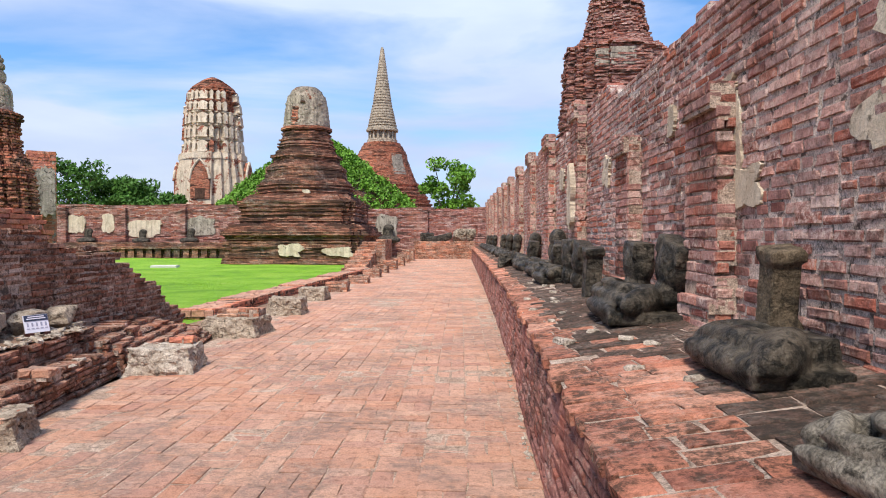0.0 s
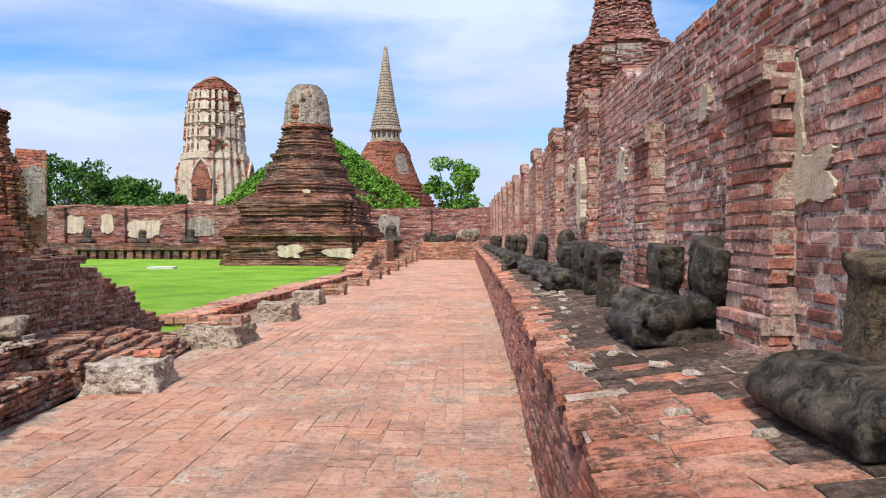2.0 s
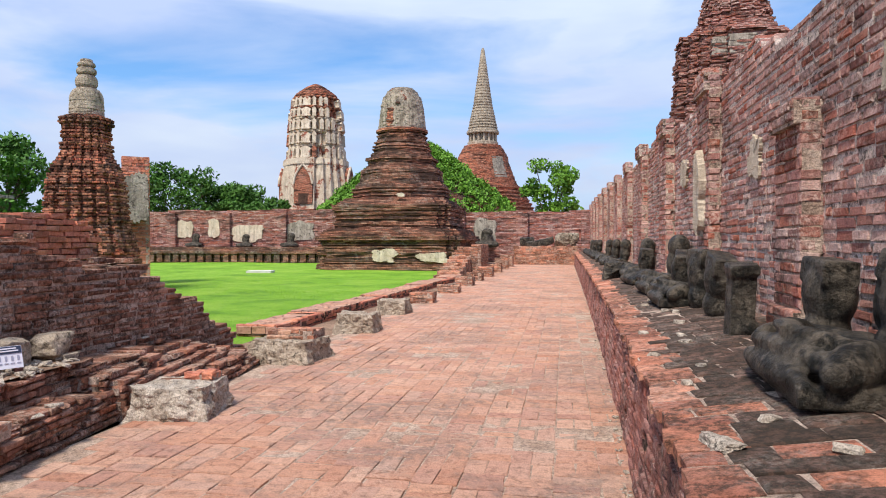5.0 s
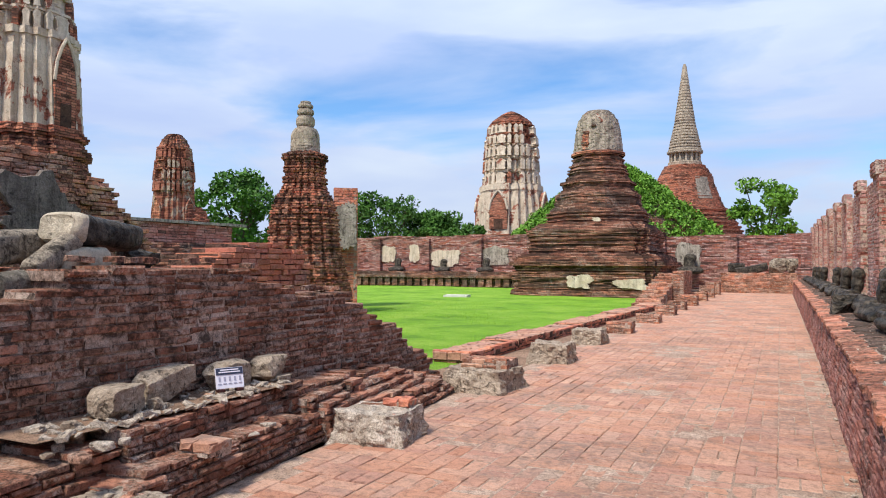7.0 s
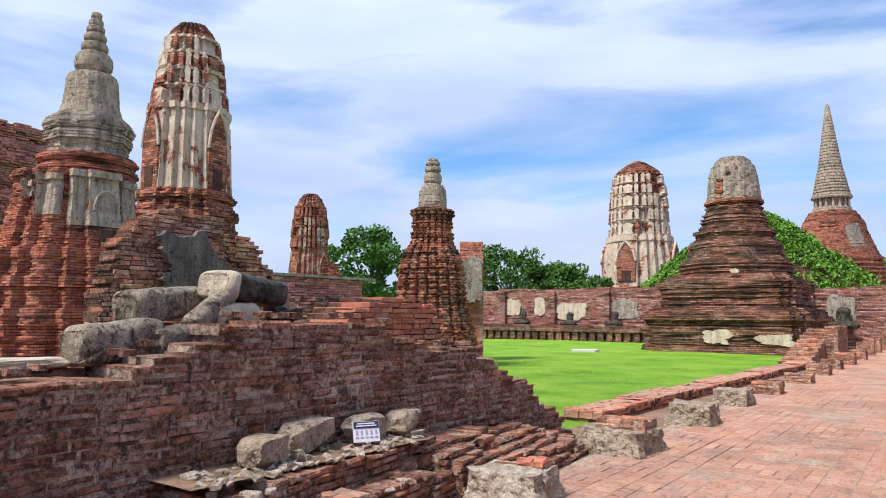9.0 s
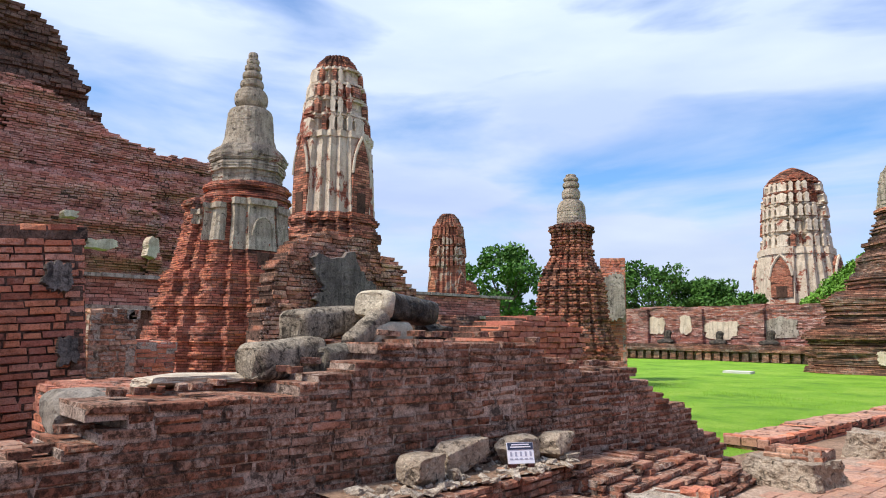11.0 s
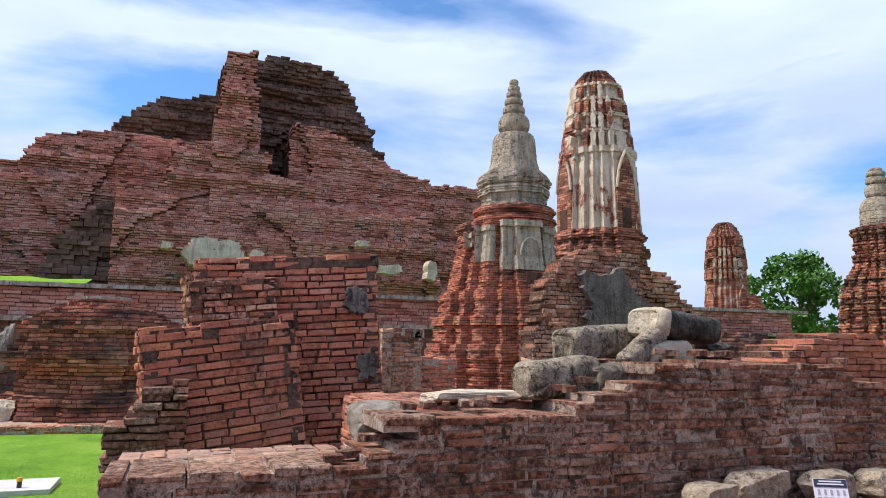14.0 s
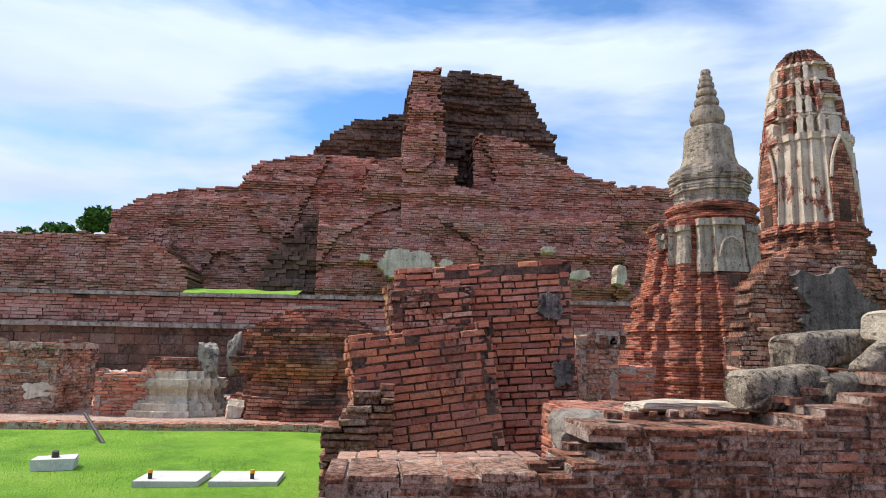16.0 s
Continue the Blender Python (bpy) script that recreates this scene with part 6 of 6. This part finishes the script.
mb = MB()
rg = np.random.RandomState(88)
for k in range(300):
    y = 1.2 + 14 * rg.rand() ** 1.5
    q = rg.uniform(0.003, 0.006 + 0.012 * rg.rand() ** 2)
    box(mb, pose(x_face(y) - 0.02 - abs(rg.normal()) * 0.025, y, -0.002, rg.uniform(-25, 25), rg.uniform(-25, 25), rg.uniform(0, 180)), (-q * 1.3, -q, 0), (q * 1.3, q, q), rg, q * 0.35)
put("grit", mb, M_RUBBLE, None, "mortar crumbs and grit along the ledge's foot", "gravel", kind="stuff")

# ---- far platform, path's end ----
brick_block("end_platform", pose(-1.1, 47.6, 0, 0, 0, 0), 4.0, 3.8, 1.15, M_BROWN, "brick platform closing the end of the path", "platform", seed=701, ch=0.09, bl=0.34, faces="-y top")
brick_block("far_platform", pose(-25, 48.7, 0, 0, 0, 0), 26, 2.4, 1.05, M_FAR, "long low brick platform before the far wall", "platform", seed=702, ch=0.12, bl=0.5, faces="-y top")
slot = MB()
md = NT("dark_opening", 1.0)
md.p.inputs["Base Color"].default_value = (0.02, 0.016, 0.014, 1)
for i in range(36):
    b = MB()
    x = -36.5 + 0.64 * i
    box(b, Matrix(), (x, 47.28, 0.02), (x + 0.4, 47.52, 0.62))
    put("plinth_block", b, M_FAR, None, "squat brick block in the platform's arcade", "block", "arcade blocks")
b = MB()
box(b, Matrix(), (-36.6, 47.2, 0.62), (-13.4, 47.52, 0.8))
put("arcade_coping", b, M_FAR, None, "flat coping over the low arcade", "coping")
for i, (x, s) in enumerate([(-27.0, 1.5), (-23.0, 1.4), (-19.5, 1.5), (-5.2, 1.9), (-31.5, 1.4), (-15.5, 1.4)]):
    rounded("statue", SEAT + TORSO, M_STATUE, "small dark seated figure before the far wall", "statue", pose(x, 49.2, 1.03, 0, 0, 90) @ Matrix.Scale(s, 4), 0.04, "statues along the far wall")
prism("stone_fragment", pose(-1.4, 46.6, 1.14, 0, -12, 4), 1.7, 0.3, 0.26, M_STATUE, "reclining dark stone fragment on the end platform", "fragment", 711, 0.3)
prism("stone_fragment", pose(-2.3, 46.9, 1.14, 0, 0, 0), 0.9, 0.3, 0.3, M_STATUE, "dark stone fragment on the end platform", "fragment", 712)
rock("stone_fragment", (-0.1, 46.8, 1.14), (1.0, 0.8, 0.95), 713, M_TORSO, "pale broken fragment on the end platform", "fragment", "fallen fragments")
rock("stone_fragment", (0.6, 46.8, 1.14), (0.8, 0.8, 0.9), 714, M_TORSO, "pale broken fragment on the end platform", "fragment", "fallen fragments")

# ---- the terrace's remains and the lawn's small things ----
sheet("pavement", -24.2, -14.6, -26, 13, 0.07, M_DUST, 40, 0.03, label="dusty pinkish pavement before the terrace", category="pavement", kind="structure")
sheet("yard", -14.7, -4.95, 2.7, 8.6, 0.06, M_EARTH, 40, 0.06, label="bare earth inside the ruined hall", category="earth", kind="structure")
brick_block("pavement_kerb", pose(-14.75, -7, -0.05, 0, 0, 0), 0.4, 22, 0.17, M_BROWN, "low brick kerb along the lawn's edge", "kerb", seed=721, ch=0.07, faces="+x top", top_mat=M_DECK)
t = thing("chedi_base", (-17.3, 0.35, 0.05), "broad stepped brick base of a lost chedi", "chedi", turn=4)
put("body", stack([(0, 1.9), (0.45, 1.85), (0.5, 1.55), (0.75, 1.5), (0.95, 1.55), (1.15, 1.8), (1.3, 1.85), (1.42, 1.75), (1.5, 1.6), (1.75, 1.5), (1.8, 1.62), (2.0, 1.5), (2.3, 1.0), (2.48, 0.6)], RD, 0.06, 31, 0.03, 0.03), M_FARRED, t)
put("cap", stack([(2.46, 0.55), (2.56, 0.5)], RD, 0.05, 32, 0.03, 0.02), M_RUBBLE, t)
t = thing("chedi_base", (-17.2, -2.7, 0.05), "moulded plaster base of a small chedi, half ruined", "chedi", turn=8)
put("plaster_mouldings", stack([(0, 1.3), (0.12, 1.3), (0.14, 1.15), (0.3, 1.15), (0.34, 1.02), (0.5, 0.95), (0.62, 1.0), (0.66, 1.1), (0.8, 1.05), (0.84, 0.85), (1.0, 0.8)], RD, 0.05, 33, 0.01, 0.008), M_PLASTER, t)
put("brick_core", stack([(0.98, 0.75), (1.15, 0.7), (1.3, 0.5)], RD, 0.07, 34, 0.05, 0.05), M_FARRED, t)
rock("plaster_stub", (-17.0, -2.0, 1.0), (0.5, 0.5, 0.75), 731, M_GREYPL, "broken plaster stub on the chedi base", "stub", "", 0)
rock("plaster_stub", (-17.6, -1.55, 0.9), (0.45, 0.4, 1.1), 732, M_GREYPL, "upright slab of grey plaster", "stub", "", 0)
rock("plaster_stub", (-17.0, -4.1, 0.06), (0.6, 0.7, 1.0), 733, M_PLASTER, "crumbling plaster corner of the base", "stub", "", 0)
rock("plaster_stub", (-16.2, -1.2, 0.06), (0.4, 0.5, 0.45), 734, M_PLASTER, "pale plaster block on the pavement", "stub", "", 0)
brick_block("brick_heap", pose(-16.9, -3.7, 0.05, 0, 0, 5), 1.2, 1.2, 0.95, M_RED, "heap of broken brickwork beside the base", "brickwork", seed=735, ragged=0.25, jit=0.04)
brick_block("brick_heap", pose(-17.6, -6.3, 0.05, 0, 0, -4), 1.8, 2.4, 1.6, M_BROWN, "tumbled brick ruin with plaster spots", "brickwork", seed=736, ragged=0.35, jit=0.05)
patch("plaster_flake", pose(-16.68, -5.6, 0.6, 0, 0, -90), 0.9, 0.5, M_PLASTER, "pale plaster spots on the tumbled ruin", 737, 0.05, 0.5)
ring = stack([(0, 2.2), (0.5, 2.1), (1.0, 1.9), (1.5, 1.7), (1.9, 1.2), (2.1, 0.8)], RO, 0.07, 36, 0.08, 0.06)
t = thing("layered_ruin", (-14.5, 15.2, 0), "broad heap of layered old brick", "ruin")
tagged(put("body", ring, M_FAR, t), kind="stuff")

for y0, y1 in ((-0.93, -0.19), (-0.06, 0.74)):
    b = MB()
    box(b, Matrix(), (-9.65, y0, -0.06), (-8.93, y1, 0.03))
    put("concrete_slab", b, M_CONCRETE, None, "pale concrete slab let into the lawn", "slab", "slabs in the lawn")
my, mk = NT("yellow_paint", 0.5), NT("dark_iron", 0.6)
my.p.inputs["Base Color"].default_value = (0.65, 0.36, 0.03, 1)
mk.p.inputs["Base Color"].default_value = (0.05, 0.04, 0.035, 1)
for y in (-0.78, 0.42):
    t = thing("bollard", (-9.1, y, 0.03), "short bollard with a yellow top on the slab", "bollard", "bollards")
    b = MB()
    limb(b, (0, 0, 0), (0, 0, 0.07), 0.025, 0.025, 10)
    put("post", b, mk.m, t)
    b = MB()
    limb(b, (0, 0, 0.07), (0, 0, 0.11), 0.032, 0.026, 10)
    put("cap", b, my.m, t)
t = thing("valve_box", (-10.2, -2.35, -0.03), "small concrete box with an iron tap in the lawn", "box", turn=15)
b = MB()
box(b, Matrix(), (-0.2, -0.25, 0), (0.2, 0.25, 0.14), np.random.RandomState(4), 0.012)
put("box", b, M_CONCRETE, t)
b = MB()
limb(b, (0, 0, 0.14), (0.02, 0, 0.22), 0.05, 0.04, 8)
put("tap", b, mk.m, t)
b = MB()
limb(b, (-12.7, -2.65, -0.05), (-13.6, -3.35, 0.36), 0.035, 0.03, 8)
put("pipe", b, mk.m, None, "dark pipe sticking out of the lawn aslant", "pipe")
b = MB()
box(b, pose(-14.5, 33.5, 0, 0, 0, 10), (-0.6, -0.4, -0.05), (0.6, 0.4, 0.06))
put("stone_slab", b, M_CONCRETE, None, "small pale stone slab on the lawn", "slab")

# ---- the overgrown mound behind the bell chedi ----
t = thing("overgrown_mound", (-13.4, 64.5, 0), "brick mound smothered in bright green climbing plants", "mound")
MZ, MR = [0, 4.5, 7, 9, 10.2], [10.6, 8.2, 5.2, 2.7, 0.8]
put("body", stack(list(zip(MZ, MR)), RO, 0.2, 41, 0.08, 0.06), M_FAR, t)
vine = MB()
rv = np.random.RandomState(42)
for i in range(520):
    z = rv.uniform(3.4, 10.2)
    r = float(np.interp(z, MZ, MR)) + 0.25 + 0.5 * noise.noise((z, i * 0.37, 0))
    a = rv.uniform(-math.pi, 0.35)
    leaves(vine, (math.cos(a) * r, math.sin(a) * r, z), rv.uniform(0.35, 0.75), 75, 0.15, rv, 0.8)
put("vine_cover", vine, M_VINE, t)

mb = MB()
n = 30
ys = np.linspace(-5.6, -1.4, n)
mb.add([(-26.6, y, 3.42) for y in ys] + [(-33.5, y * 1.25, 4.3 + 0.1 * noise.noise((y, 0, 0))) for y in ys], [(i + 1, i, n + i, n + i + 1) for i in range(n - 1)])
put("grass_bank", mb, M_GRASS, None, "sloping strip of green grass on the terrace", "grass", kind="structure")
tree("tree", -45.5, -15.8, 0, 9.8, 2.0, "small green tree behind the ruin", 312, clumps=18, per=110, low=0.8)
tree("tree", -45.0, -19.0, 0, 8.9, 2.2, "low green tree behind the ruin", 313, clumps=18, per=110, low=0.8)



def blades(name, x0, x1, y0, y1, count, size, seed, mat, label):
    """Short blades of grass standing in the lawn."""
    rng = np.random.RandomState(seed)
    mb = MB()
    for i in range(count):
        x, y = rng.uniform(x0, x1), rng.uniform(y0, y1)
        if noise.noise((x * 0.9, y * 0.9, 4)) < rng.uniform(-0.6, 0.2):
            continue
        a, h = rng.uniform(0, math.pi), size * rng.uniform(0.5, 1.4)
        c, d = math.cos(a) * size * 0.16, math.sin(a) * size * 0.16
        mb.add([(x - c, y - d, -0.07), (x + c, y + d, -0.07), (x + rng.uniform(-1, 1) * h * 0.5, y + rng.uniform(-1, 1) * h * 0.5, -0.03 + h)], [(0, 1, 2)])
    put(name, mb, mat, None, label, "grass", kind="stuff")


M_BLADE = leaf_mat("grass_blades", (0.17, 0.36, 0.018), (0.30, 0.48, 0.045))
blades("grass", -14.5, -6.9, -5.5, 1.7, 14000, 0.03, 71, M_BLADE, "short green grass blades of the lawn")
blades("grass", -14, -4.4, 11, 30, 24000, 0.04, 72, M_BLADE, "short green grass blades of the lawn")

# ---- singles, last ----
singles("brick", [q[:4] for q in plat_single if q[4]], M_DECK, plat)
singles("brick", [q[:4] for q in plat_single if not q[4]], M_DECKDARK, plat)
singles("brick", ps, M_PAVE, path)
